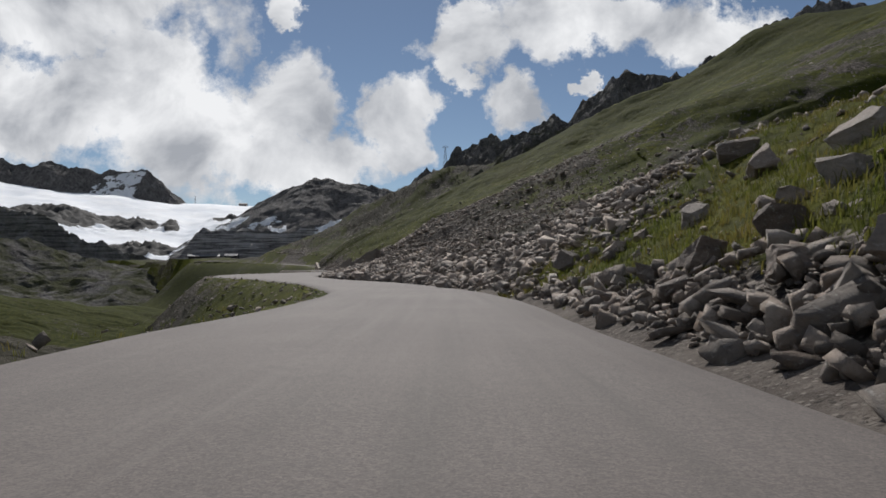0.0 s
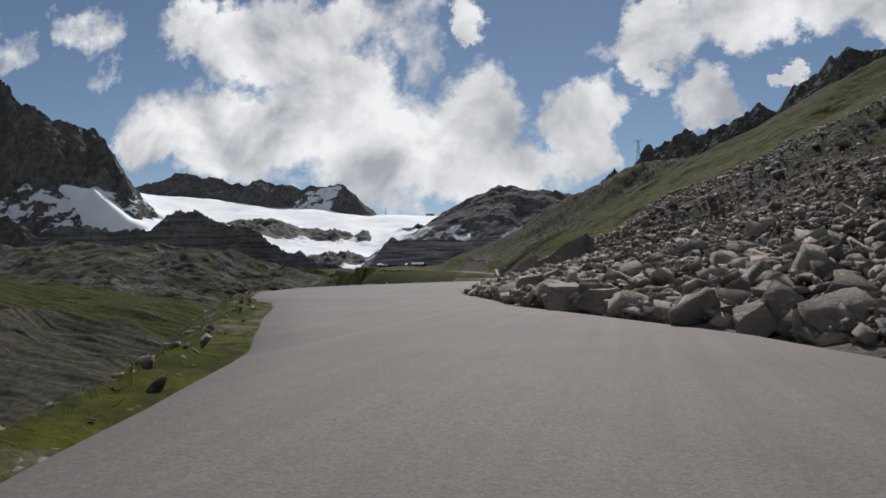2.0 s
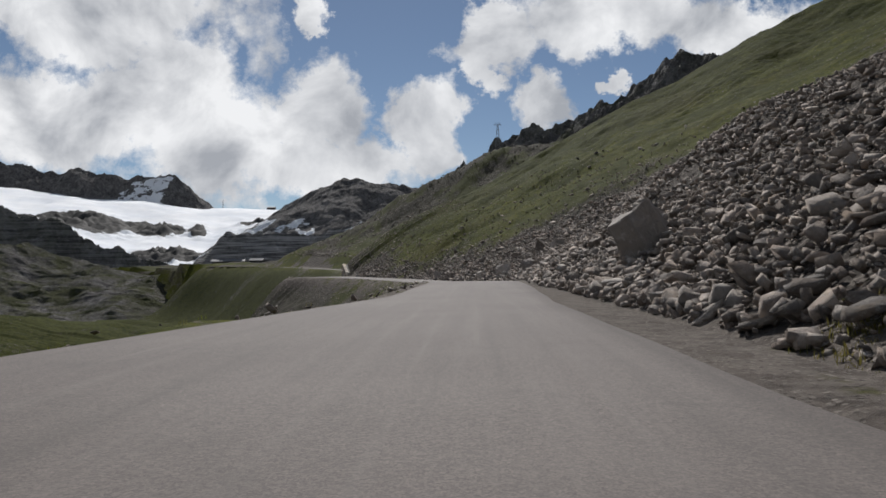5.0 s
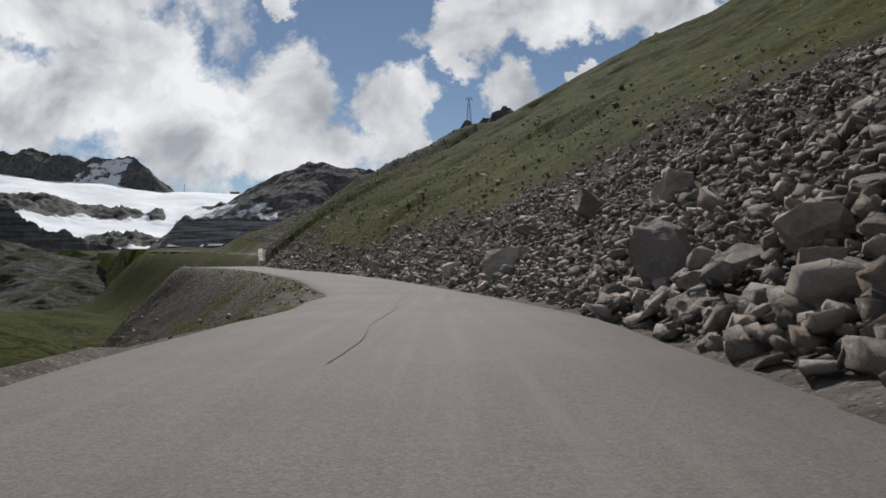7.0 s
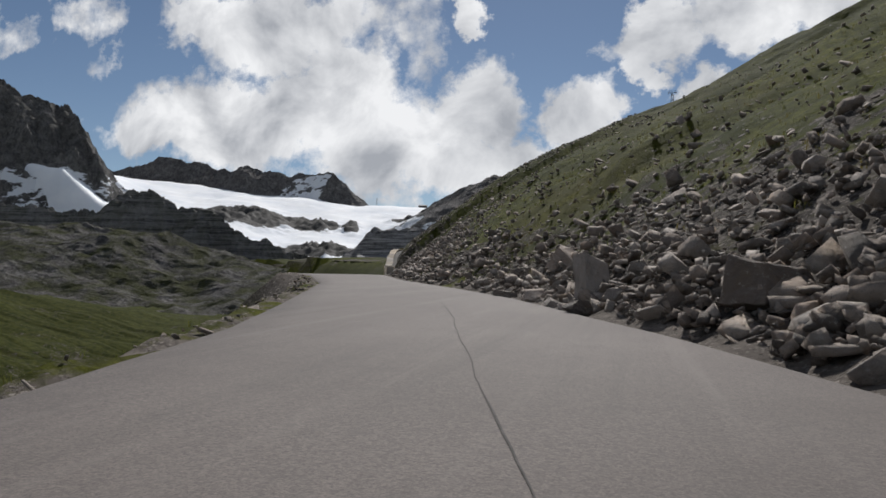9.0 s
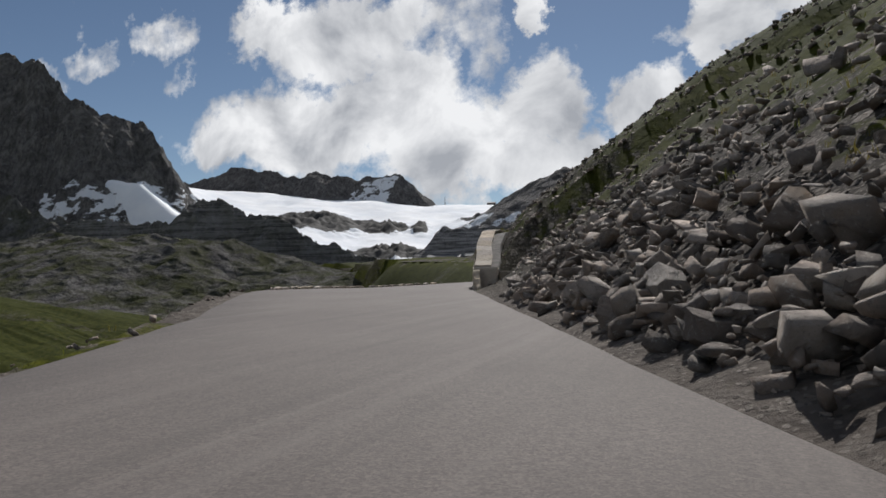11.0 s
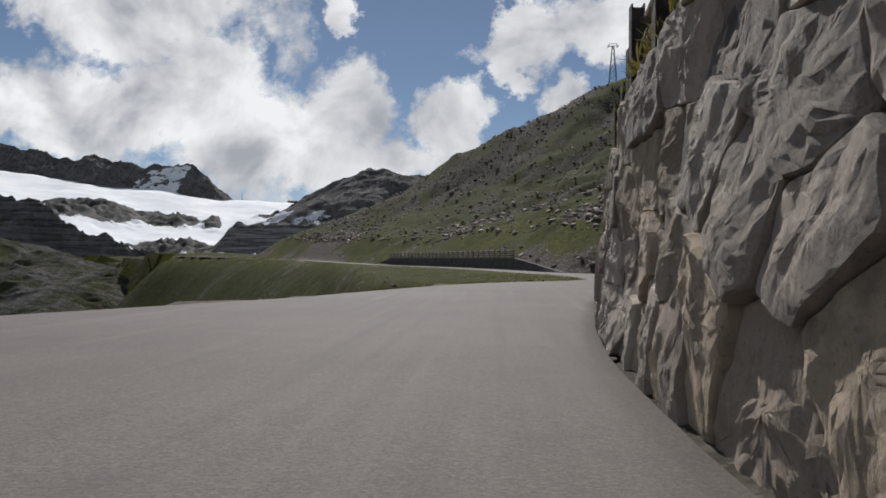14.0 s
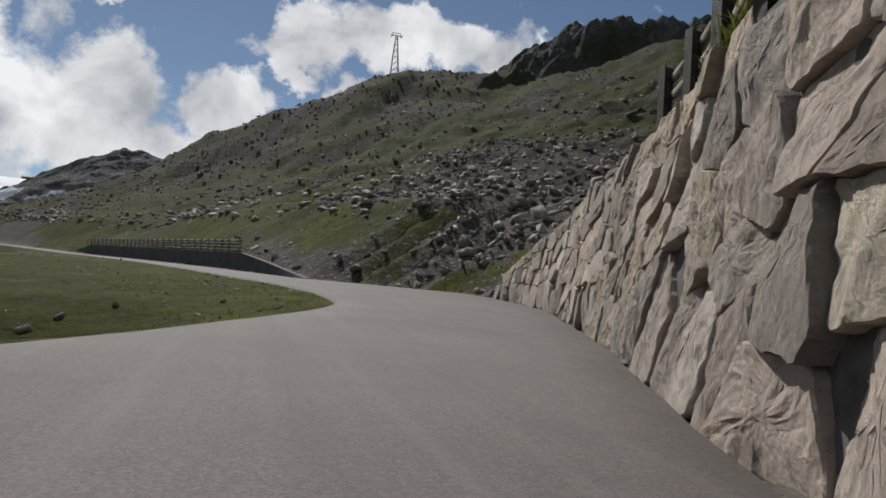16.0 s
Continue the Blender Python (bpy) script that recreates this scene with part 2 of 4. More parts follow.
def glacier_look(n, p):
    c = two(n, p, 0.006, (0.72, 0.75, 0.79), (0.86, 0.87, 0.88))
    rock = n.add("ShaderNodeAttribute", attribute_name="rock").outputs["Fac"]
    rag = n.noise(p, 0.012, 9.0, 0.65)
    r = n.ramp(n.math("ADD", rock, n.math("MULTIPLY", n.math("SUBTRACT", rag, 0.5), 0.9)), 0.42, 0.47)
    return n.mix(r, c, two(n, p, 0.03, (0.032, 0.032, 0.032), (0.085, 0.082, 0.078))), n.noise(p, 0.01, 8.0, 0.65)


ASPHALT = material("asphalt", asphalt, bump=0.25, reach=0.01)
GROUND = material("alpine_ground", ground_look, 0.95, bump=0.8, reach=0.14, gloss=0.04)
ROCK = material("gneiss", lambda n, p: stone(n, p, veins=0.10), 0.88, bump=0.9, reach=0.10)
PALE_ROCK = material("pale_gneiss", lambda n, p: stone(n, p, (0.42, 0.37, 0.315), (0.50, 0.445, 0.385), 0.35, 0.05), 0.9, bump=0.8, reach=0.05)
WALLSTONE = material("wall_gneiss", lambda n, p: stone(n, p, (0.235, 0.209, 0.182), (0.51, 0.457, 0.395), 0.30, 0.05, 0.45), 0.92, bump=1.0, reach=0.06)
MORTAR = material("mortar", lambda n, p: (two(n, p, 3.0, (0.06, 0.055, 0.05), (0.13, 0.12, 0.11)), n.noise(p, 12.0)), 0.95)
CRAG = material("far_crag", crag, 0.95, bump=1.0, reach=8.0, gloss=0.05)
PALE_CRAG = material("banded_crag", lambda n, p: crag(n, p, 1.0), 0.95, bump=1.0, reach=6.0, gloss=0.05)
# lighter copy of the far crag, with haze over the knob painted in
MID_CRAG = material("hazy_crag", lambda n, p: crag(n, p, 0.45), 0.95, bump=1.0, reach=6.0, gloss=0.05)
GLACIER = material("glacier_snow", glacier_look, 0.8, bump=0.4, reach=8.0, gloss=0.05)
WOOD = material("weathered_timber", lambda n, p: (two(n, n.vec("MULTIPLY", p, (1, 1, 0.2)), 9.0, (0.13, 0.11, 0.09), (0.27, 0.24, 0.20)), n.noise(p, 30.0)), 0.85)
STEEL = material("galvanised_steel", lambda n, p: (two(n, p, 3.0, (0.16, 0.165, 0.17), (0.26, 0.265, 0.27)), None), 0.5)
TAR = material("tar", lambda n, p: (two(n, p, 4.0, (0.050, 0.047, 0.044), (0.085, 0.079, 0.074)), n.noise(p, 40.0)), 0.95)

# ---- numbers of the place ----
CAM_H = 1.10                                    # eye above the road


def smooth(a, b, x):
    t = np.clip((x - a) / (b - a), 0, 1)
    return t * t * (3 - 2 * t)


def hashed(ix, iy, seed):
    h = np.sin(ix * 127.1 + iy * 311.7 + seed * 74.7) * 43758.5453
    return h - np.floor(h)


def value_noise(x, y, seed=0):
    ix, iy = np.floor(x), np.floor(y)
    fx, fy = x - ix, y - iy
    fx, fy = fx * fx * (3 - 2 * fx), fy * fy * (3 - 2 * fy)
    a, b = hashed(ix, iy, seed), hashed(ix + 1, iy, seed)
    c, d = hashed(ix, iy + 1, seed), hashed(ix + 1, iy + 1, seed)
    return (a + (b - a) * fx) * (1 - fy) + (c + (d - c) * fx) * fy


def fbm(x, y, size, octaves=5, gain=0.5, seed=0):
    """Noise of mean 0 and range about -0.5 to 0.5, whose largest swell is size metres."""
    out, amp, total = 0, 1.0, 0
    for k in range(octaves):
        out = out + amp * (value_noise(x / size + 13.1 * k, y / size - 7.7 * k, seed + k) - 0.5)
        total += amp
        amp, size = amp * gain, size * 0.5
    return out / total * 1.6


def ridged(x, y, size, octaves=6, gain=0.55, seed=0):
    out, amp, total = 0, 1.0, 0
    for k in range(octaves):
        out = out + amp * (1 - 2 * np.abs(value_noise(x / size + 3.3 * k, y / size + 5.9 * k, seed + k) - 0.5))
        total += amp
        amp, size = amp * gain, size * 0.5
    return out / total


def spline(pts, step):
    """A smooth curve through the points, sampled about every step metres."""
    p = [np.array(a, float) for a in pts]
    p = [2 * p[0] - p[1], *p, 2 * p[-1] - p[-2]]
    out = []
    for a, b, c, d in zip(p, p[1:], p[2:], p[3:]):
        k = max(2, int(np.linalg.norm((c - b)[:2]) / step))
        for t in np.arange(k) / k:
            out.append(0.5 * (2 * b + (c - a) * t + (2 * a - 5 * b + 4 * c - d) * t * t + (3 * b - a - 3 * c + d) * t ** 3))
    out.append(p[-2])
    return np.array(out)


# the road's line: along the drive, and on round the bowl to the far slope
drive = [(x, y, z - CAM_H) for _, x, y, z, *_ in ROWS]
LINE = spline([(6, -160, -1.4), (4, -100, -1.2), (1.5, -40, -1.1)] + drive[::2] + [
    (-51.0, 404, -0.25), (-51.5, 420, 0.0), (-57.5, 442, 0.4), (-65, 464, 0.9), (-77.5, 497, 1.5), (-94, 536, 2.2), (-120, 590, 3.6),
    (-152, 650, 5.2), (-230, 780, 8.0), (-300, 860, 10.0)], 1.5)
TAN = np.gradient(LINE[:, :2], axis=0)
TAN /= np.linalg.norm(TAN, axis=1)[:, None]
SIDE = np.stack([TAN[:, 1], -TAN[:, 0]], 1)      # to the right
RISE = np.gradient(LINE[:, 2]) / np.linalg.norm(np.gradient(LINE[:, :2], axis=0), axis=1)
RUN = np.concatenate([[0], np.cumsum(np.linalg.norm(np.diff(LINE[:, :2], axis=0), axis=1))])


def run_at(y):
    return float(np.interp(y, LINE[:, 1], RUN))


WALL_A, WALL_B = 306.6, 423.0                    # the retaining wall's stretch, by y


EDGE_R = ([-160, 0, 14, 21, 37, 48, 60, 66, 71, 81, 95, 118, 130, 146, 165, 186, 204, 216, 226, 240, 252, 262, 277, 298, 306, 312, 320, 333, 347, 355, 366, 375, 382, 387, 395, 400, 404, 412, 420, 428, 436, 445, 460, 900],
          [4.0, 3.3, 3.4, 4.0, 5.7, 6.3, 6.3, 5.0, 3.5, 3.3, 2.5, 2.1, 1.8, 1.8, 2.6, 3.4, 4.2, 3.7, 4.4, 5.3, 5.5, 4.9, 3.2, 2.7, 2.35, 2.3, 1.95, 1.6, 1.38, 1.15, 1.12, 1.32, 1.8, 2.2, 3.2, 3.8, 4.4, 6.7, 9.2, 12.0, 9.4, 5.0, 3.8, 3.4])
EDGE_L = ([-160, 0, 13, 19, 30, 38, 58, 70, 76, 88, 100, 110, 122, 132, 152, 200, 224, 240, 268, 290, 308, 320, 345, 355, 366, 376, 392, 407, 430, 900],
          [3.4, 5.2, 5.0, 4.4, 3.1, 2.3, 2.5, 4.5, 5.7, 9.5, 12.0, 11.8, 9.4, 7.5, 4.0, 4.0, 3.9, 2.6, 2.5, 4.5, 9.0, 12.5, 13.5, 12.5, 9.4, 8.0, 5.0, 3.3, 3.2, 3.2])


def right_edge(y):
    """Width of the asphalt from its line towards the hill."""
    return np.interp(y, *EDGE_R)


def left_edge(y):
    """Width of the asphalt from its line towards the valley."""
    return np.interp(y, *EDGE_L)


def hill_foot(y):
    """Where the hillside starts to rise, past a strip of dirt."""
    return np.maximum(right_edge(y) + 0.45, np.interp(y, [60, 85, 165, 190, 285, 300], [0, 3.7, 3.7, 0, 0, 0]))


def off_road(x, y):
    """Signed distance from the road's line (right positive), the road's height there and the index of the nearest sample."""
    x, y = np.asarray(x, float), np.asarray(y, float)
    best, idx = np.full(x.shape, 1e18), np.zeros(x.shape, int)
    for k in range(0, len(LINE), 2):
        q = (x - LINE[k, 0]) ** 2 + (y - LINE[k, 1]) ** 2
        m = q < best
        best[m], idx[m] = q[m], k
    dx, dy = x - LINE[idx, 0], y - LINE[idx, 1]
    side, along = dx * SIDE[idx, 0] + dy * SIDE[idx, 1], dx * TAN[idx, 0] + dy * TAN[idx, 1]
    away = np.hypot(side, np.maximum(np.abs(along) - 1.6, 0))
    return np.sign(side) * np.maximum(away, 1e-6), LINE[idx, 2] + np.clip(along, -1.6, 1.6) * RISE[idx], idx


def wall_height(y):
    return np.interp(y, [306.5, 306.6, 312, 316, 320, 328, 350, 380, 388, 395, 403, 410, 416, 420, 423, 423.1], [0, 0.95, 2.3, 3.15, 3.6, 3.8, 4.0, 4.0, 4.2, 4.5, 4.8, 4.5, 3.1, 1.9, 0.5, 0])


def height(x, y):
    """The ground."""
    x, y = np.asarray(x, float), np.asarray(y, float)
    d, zr, idx = off_road(x, y)
    ly = LINE[idx, 1]
    re, le, foot_d = right_edge(ly), left_edge(ly), hill_foot(ly)
    up = np.maximum(d - foot_d, 0)
    walled = smooth(WALL_A - 1, WALL_A + 14, ly) * (1 - smooth(WALL_B - 70, WALL_B, ly))
    # hillside: a foot of scree, then the long slope, rounded off at its crest
    steep = np.interp(ly, [60, 130, 190, 230, 265, 300, 345, 420], [0.34, 0.42, 0.48, 0.53, 0.57, 0.61, 0.60, 0.33])
    rise = np.interp(ly, [30, 52, 62, 85, 100, 114, 235, 260, 284, 306, 340, 380], [0.66, 0.48, 0.28, 0.26, 0.29, 0.60, 0.66, 0.60, 0.62, 0.75, 0.75, 0.62]) * np.minimum(up, 13) + steep * np.maximum(up - 13, 0) + 0.16 * smooth(410, 450, ly) * np.maximum(up - 75, 0)
    rise = rise + 30 * np.exp(-((x + 20) / 100) ** 2 - ((y - 752) / 75) ** 2)
    ease = np.interp(ly, [120, 200, 300, 345, 420], [1.0, 1.0, 0.90, 0.90, 1.0])
    rise = rise - (1 - ease) * 7 * np.log1p(np.exp(np.clip((rise - 36) / 7, -30, 30)))
    rise = np.where(rise > 110, 110 + (rise - 110) * 0.6, rise)
    crest = 104 + np.where(x < 0, 0.47 * x, 0.04 * x) - 0.7 * np.maximum(y - 744, 0) + 0.9 * np.maximum(700 - y, 0)
    rise = np.where(y > 430, np.minimum(rise, np.maximum(crest - zr, 1.5)), rise)
    rise = rise * (1 - 0.5 * (walled > 0) * (1 - smooth(1.2, 3.0, d - re))) + 0.85 * wall_height(ly) * smooth(1.0, 1.9, d - re) * (walled > 0) * (1 - smooth(12, 42, d - re))
    rough = smooth(2, 14, up) * (1 - 0.6 * walled)
    rise = rise + rough * (fbm(x, y, 40, 5, 0.5, 3) * 5 + fbm(x, y, 9, 4, 0.55, 5) * 1.6)
    rise = rise + smooth(420, 470, y) * smooth(15, 70, up) * ((ridged(x, y, 34, 6, 0.62, 33) - 0.66) * 5 + fbm(x, y, 7, 4, 0.6, 35) * 2.2)
    rise = rise + smooth(40, 140, up) * fbm(x, y, 90, 4, 0.5, 9) * 14
    zr = zr + (0.4 - zr) * smooth(12, 45, -d)
    # valley side: a low bank, then down, a floor, and the moraine across it
    dn = np.maximum(-d - (le + (5 - le) * smooth(le + 2, le + 20, -d)) - 0.5, 0)
    bank = np.maximum(0.5 * smooth(46, 54, ly) * (1 - smooth(78, 95, ly)), smooth(204, 211, ly) * (1 - smooth(221, 230, ly)))
    knoll = bank * (0.85 * smooth(0.3, 2.5, dn) * (1 - smooth(4, 10, dn)))
    inner = smooth(-5, 5, x + 62 + 0.23 * (y - 343)) * smooth(392, 410, y)   # the grassy knoll inside the bend
    fall = knoll - 0.85 * np.maximum(dn - 0.2 - 1.5 * smooth(425, 445, ly) - 1.2 * np.maximum(bank - 0.3, 0), 0)
    climb = smooth(-150, -330, x) * (1 - smooth(560, 900, y))
    floor_z = -44 + climb * np.minimum(0.13 * np.maximum(dn - 60, 0), 70) + smooth(25, 90, dn) * (ridged(x, y, 60, 7, 0.60, 37) - 0.66) * 20
    fall = np.maximum(fall, floor_z) + smooth(2, 14, dn) * (fbm(x, y, 22, 5, 0.55, 12) * 2.6 + fbm(x, y, 4, 3, 0.6, 14) * 1.2)
    z = zr + np.where(d > 0, rise, fall)
    meadow = -0.35 + 0.019 * (y - 404) + (zr + 0.35 - 0.019 * (y - 404)) * (1 - smooth(1, 14, dn)) - 0.3 * smooth(0.5, 5, dn) + fbm(x, y, 26, 4, 0.5, 19) * 0.9 * smooth(1, 8, dn)
    z = np.where(d > 0, z, z + (meadow - z) * inner)
    bed = (d < foot_d) & (d > -le - 0.5)
    z = np.where(bed, zr - 0.12 - 0.25 * ((d < re - 0.5) & (d > -le + 0.5)), z)
    return z


def mesh_from(name, verts, faces, mat, uv_smooth=True, attrs=None):
    me = bpy.data.meshes.new(name)
    me.from_pydata(verts.tolist() if hasattr(verts, "tolist") else verts, [], faces.tolist() if hasattr(faces, "tolist") else faces)
    for key, values in (attrs or {}).items():
        me.attributes.new(key, "FLOAT", "POINT").data.foreach_set("value", np.asarray(values, np.float32).ravel())
    if uv_smooth:
        me.polygons.foreach_set("use_smooth", np.ones(len(me.polygons), bool))
    me.materials.append(mat)
    return me


def grid_faces(rows, cols):
    i = np.arange((rows - 1) * (cols - 1))
    a = i // (cols - 1) * cols + i % (cols - 1)
    return np.stack([a, a + 1, a + cols + 1, a + cols], 1)


def spaced(lo, fine_lo, fine_hi, hi, step, grow=1.12):
    mid = list(np.arange(fine_lo, fine_hi + step / 2, step))
    out, s = [], step
    v = mid[-1]
    while v < hi:
        s *= grow
        v += s
        out.append(v)
    pre, s, v = [], step, mid[0]
    while v > lo:
        s *= grow
        v -= s
        pre.append(v)
    return np.array(pre[::-1] + mid + out)


# ---- ground ----
gx, gy = spaced(-2600, -100, 70, 1500, 1.05, 1.07), spaced(-400, -10, 550, 2600, 1.05, 1.035)
X, Y = np.meshgrid(gx, gy)
Z = height(X, Y)
D, ZR, _ = off_road(X, Y)


def grass_at(x, y, d):
    """How grassy the ground is, 0 to 1."""
    patch = fbm(x, y, 34, 4, 0.55, 21) + 0.6 * fbm(x, y, 8, 3, 0.5, 25)
    line = np.interp(y, [0, 58, 76, 86, 95, 130, 180, 210, 230, 246, 264, 300, 345], [40, 36, 32, 25, 25, 31, 42, 40, 32, 19, 10, 8, 8])
    high = smooth(-5, 7, d - line) * (0.62 + 0.25 * smooth(8, 40, d - line) - 0.36 * (1 - smooth(140, 205, y)))
    first = (1 - smooth(20, 46, y)) * smooth(4.2, 7, d) * 0.84 + 0.6 * np.exp(-((y - 126) / 7) ** 2 - ((d - 4.6) / 1.7) ** 2)
    gap = smooth(0.8, 3.0, d - right_edge(y)) * 0.20 * smooth(296, 308, y) * (1 - smooth(345, 360, y)) + 0.12 * smooth(255, 275, y) * (1 - smooth(300, 320, y))
    bowl = smooth(400, 450, y) * (-0.16 + 0.30 * (1 - smooth(9, 30, d)) * smooth(-38, -52, x) - 0.20 * smooth(26, 70, d) - 0.45 * smooth(-52, -34, x) * smooth(90, 60, d))
    patch = patch * (1 + 0.6 * smooth(400, 450, y))
    patch = patch - 0.5 * np.exp(-((x + 10) / 90) ** 2 - ((y - 750) / 70) ** 2)
    inside = smooth(366, 392, y)
    left = 0.60 - 0.22 * smooth(60, 90, y) - 0.10 * smooth(214, 230, y) - 0.46 * smooth(-5, -18, d) * (1 - inside) + 0.46 * inside
    return np.clip(np.where(d > 0, 0.06 + high + first + gap + bowl, left) + patch * 0.75 * np.where(d > 0, 1, 1 - 0.6 * inside), 0, 1)


# the stones of the scree lie on a bed a little below the slope's face
GRASSY, PAST = grass_at(X, Y, D), D - hill_foot(Y)
Z = Z - 0.10 * smooth(0.1, 1.0, PAST) * (1 - smooth(14, 20, PAST)) * (1 - smooth(0.25, 0.6, GRASSY)) * (1 - smooth(292, 300, Y)) * smooth(0, 6, Y)
# valley side, bowl and hill carry the tint of dark shrubs and painted shade
ground = new("ground", mesh_from("ground", np.stack([X.ravel(), Y.ravel(), Z.ravel()], 1), grid_faces(*X.shape), GROUND,
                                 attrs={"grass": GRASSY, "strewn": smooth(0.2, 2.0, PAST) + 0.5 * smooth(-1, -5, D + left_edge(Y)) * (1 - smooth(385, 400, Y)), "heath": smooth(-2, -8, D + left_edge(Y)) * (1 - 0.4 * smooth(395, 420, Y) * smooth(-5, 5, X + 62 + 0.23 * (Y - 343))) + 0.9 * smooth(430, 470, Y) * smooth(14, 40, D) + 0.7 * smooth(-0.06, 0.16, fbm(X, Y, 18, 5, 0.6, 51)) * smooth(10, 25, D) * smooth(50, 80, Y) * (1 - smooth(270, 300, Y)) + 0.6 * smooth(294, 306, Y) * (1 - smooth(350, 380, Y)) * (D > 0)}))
tagged(ground, "alpine hillside of grass, scree and stony earth", "hillside", kind="structure")

# ---- road ----
across = np.array([-1.0, -0.97, -0.6, -0.2, 0.2, 0.6, 0.97, 1.0])
off = np.where(across[None] < 0, across[None] * left_edge(LINE[:, 1])[:, None], across[None] * right_edge(LINE[:, 1])[:, None])
off = off + 0.12 * (np.abs(across[None]) > 0.9) * (fbm(RUN[:, None] + 0 * off, off * 3, 3, 3, 0.5, 31))
rv = np.stack([LINE[:, 0:1] + SIDE[:, 0:1] * off, LINE[:, 1:2] + SIDE[:, 1:2] * off,
               LINE[:, 2:3] - 0.03 * across[None] ** 2 - 0.10 * (np.abs(across[None]) == 1)], 2)
road = new("road", mesh_from("road", rv.reshape(-1, 3), grid_faces(len(LINE), len(across)), ASPHALT))
tagged(road, "narrow grey mountain road of worn asphalt", "road", kind="structure")

# ---- far mountains ----


def mountain(name, label, ridge, box, slope, rough, mat, steps=(150, 90), snow=None, seed=0, base=-60.0, grass=0.0, size=None, bias=0.62, gain=0.58):
    """A massif whose crest runs along the points of ridge and falls off on both sides."""
    x0, x1, y0, y1 = box
    mx, my = np.meshgrid(np.linspace(x0, x1, steps[0]), np.linspace(y0, y1, steps[1]))
    size = size or (x1 - x0) / 8
    wx = mx + fbm(mx, my, size, 5, 0.55, seed + 1) * rough * 0.8
    wy = my + fbm(mx, my, size, 5, 0.55, seed + 8) * rough * 1.5
    top = np.full(mx.shape, -1e9)
    for a, b in zip(ridge, ridge[1:]):
        ax, ay, az = a
        bx, by, bz = b
        t = np.clip(((wx - ax) * (bx - ax) + (wy - ay) * (by - ay)) / max((bx - ax) ** 2 + (by - ay) ** 2, 1e-6), 0, 1)
        dist = np.hypot(wx - ax - t * (bx - ax), wy - ay - t * (by - ay))
        top = np.maximum(top, az + t * (bz - az) - slope * dist)
    top = top + (ridged(mx, my, size, 7, gain, seed + 3) - bias) * rough
    top = np.maximum(top, base)
    cover = np.zeros(mx.shape) if snow is None else snow(mx, my, top)
    ob = new(name, mesh_from(name, np.stack([mx.ravel(), my.ravel(), top.ravel()], 1), grid_faces(*mx.shape), mat,
                             uv_smooth=False, attrs={"snow": cover, "grass": np.full(mx.shape, grass)}))
    return tagged(ob, label, "mountain", kind="structure")


mountain("mountain_crest", "dark jagged rock crest standing above a white glacier",
         [(-3700, 4000, 660), (-3157, 4000, 615), (-2990, 4000, 620), (-2828, 4000, 668), (-2594, 4000, 655), (-2307, 4000, 590), (-2227, 4000, 615),
          (-2031, 4000, 580), (-1916, 4000, 545), (-1709, 4000, 575), (-1599, 4000, 500), (-1500, 4000, 380)],
         (-3900, -1350, 3780, 4250), 1.0, 70, CRAG, (260, 70), seed=40, base=250, size=200,
         snow=lambda x, y, z: 0.54 * smooth(-2050, -1850, x) * smooth(-1610, -1700, x) * smooth(-15, 30, 530 + 0.22 * (x + 1900) - z))
# glacier: a broad snowfield rising to the crest
u, v = np.meshgrid(np.linspace(0, 1, 220), np.linspace(0, 1, 145))
near_x, far_x = -2700 + u * 2150, -4000 + u * 3000
sx, sy = near_x + (far_x - near_x) * v, 2350 + 1750 * v
foot = np.interp(u, [0, 0.15, 0.3, 0.38, 0.5, 0.62, 0.72, 0.85, 0.9, 1], [430, 410, 375, 235, 125, 100, 40, 20, 60, 110])
head = np.interp(u, [0, 0.3, 0.55, 0.82, 1], [600, 550, 495, 385, 352])
foot = 70 + (foot - 70) * np.where(u < 0.42, smooth(0, 0.09, v), 1.0)
sz = foot + (head - foot) * (0.55 * v + 0.45 * smooth(0, 1, v)) + fbm(sx, sy, 420, 5, 0.5, 50) * 34
rocky = np.zeros(u.shape)
for cu, cv, ru, rw in [(0.635, 0.40, 0.060, 0.12), (0.59, 0.35, 0.035, 0.11), (0.745, 0.44, 0.05, 0.075), (0.82, 0.45, 0.014, 0.06), (0.78, 0.12, 0.055, 0.07), (0.53, 0.26, 0.03, 0.09), (0.99, 0.15, 0.10, 0.32), (0.93, 0.55, 0.03, 0.02)]:
    rocky = np.maximum(rocky, 1.28 - 0.72 * np.hypot((u - cu) / ru, (v - cv) / rw))
rocky = np.clip(rocky, 0, 1)
sz = sz + rocky * (14 + fbm(sx, sy, 60, 5, 0.75, 55) * 70)
tagged(new("glacier", mesh_from("glacier", np.stack([sx.ravel(), sy.ravel(), sz.ravel()], 1), grid_faces(*u.shape), GLACIER, attrs={"rock": rocky})),
       "white glacier with dark rock islands below the crest", "glacier", kind="structure")
mountain("mountain_left", "steep dark rock mountain with snow gullies above the glacier",
         [(-3700, 2800, 1250), (-3120, 2700, 1060), (-2835, 2700, 955), (-2663, 2700, 825), (-2433, 2700, 725), (-2242, 2700, 570), (-2119, 2700, 425), (-2075, 2700, 310)],
         (-3950, -1900, 2250, 3150), 1.5, 170, CRAG, (220, 125), seed=60, base=60, grass=0.12, size=300,
         snow=lambda x, y, z: 0.17 * smooth(520, 380, z) + 0.30 * smooth(-2800, -2480, x) * smooth(450, 350, z))
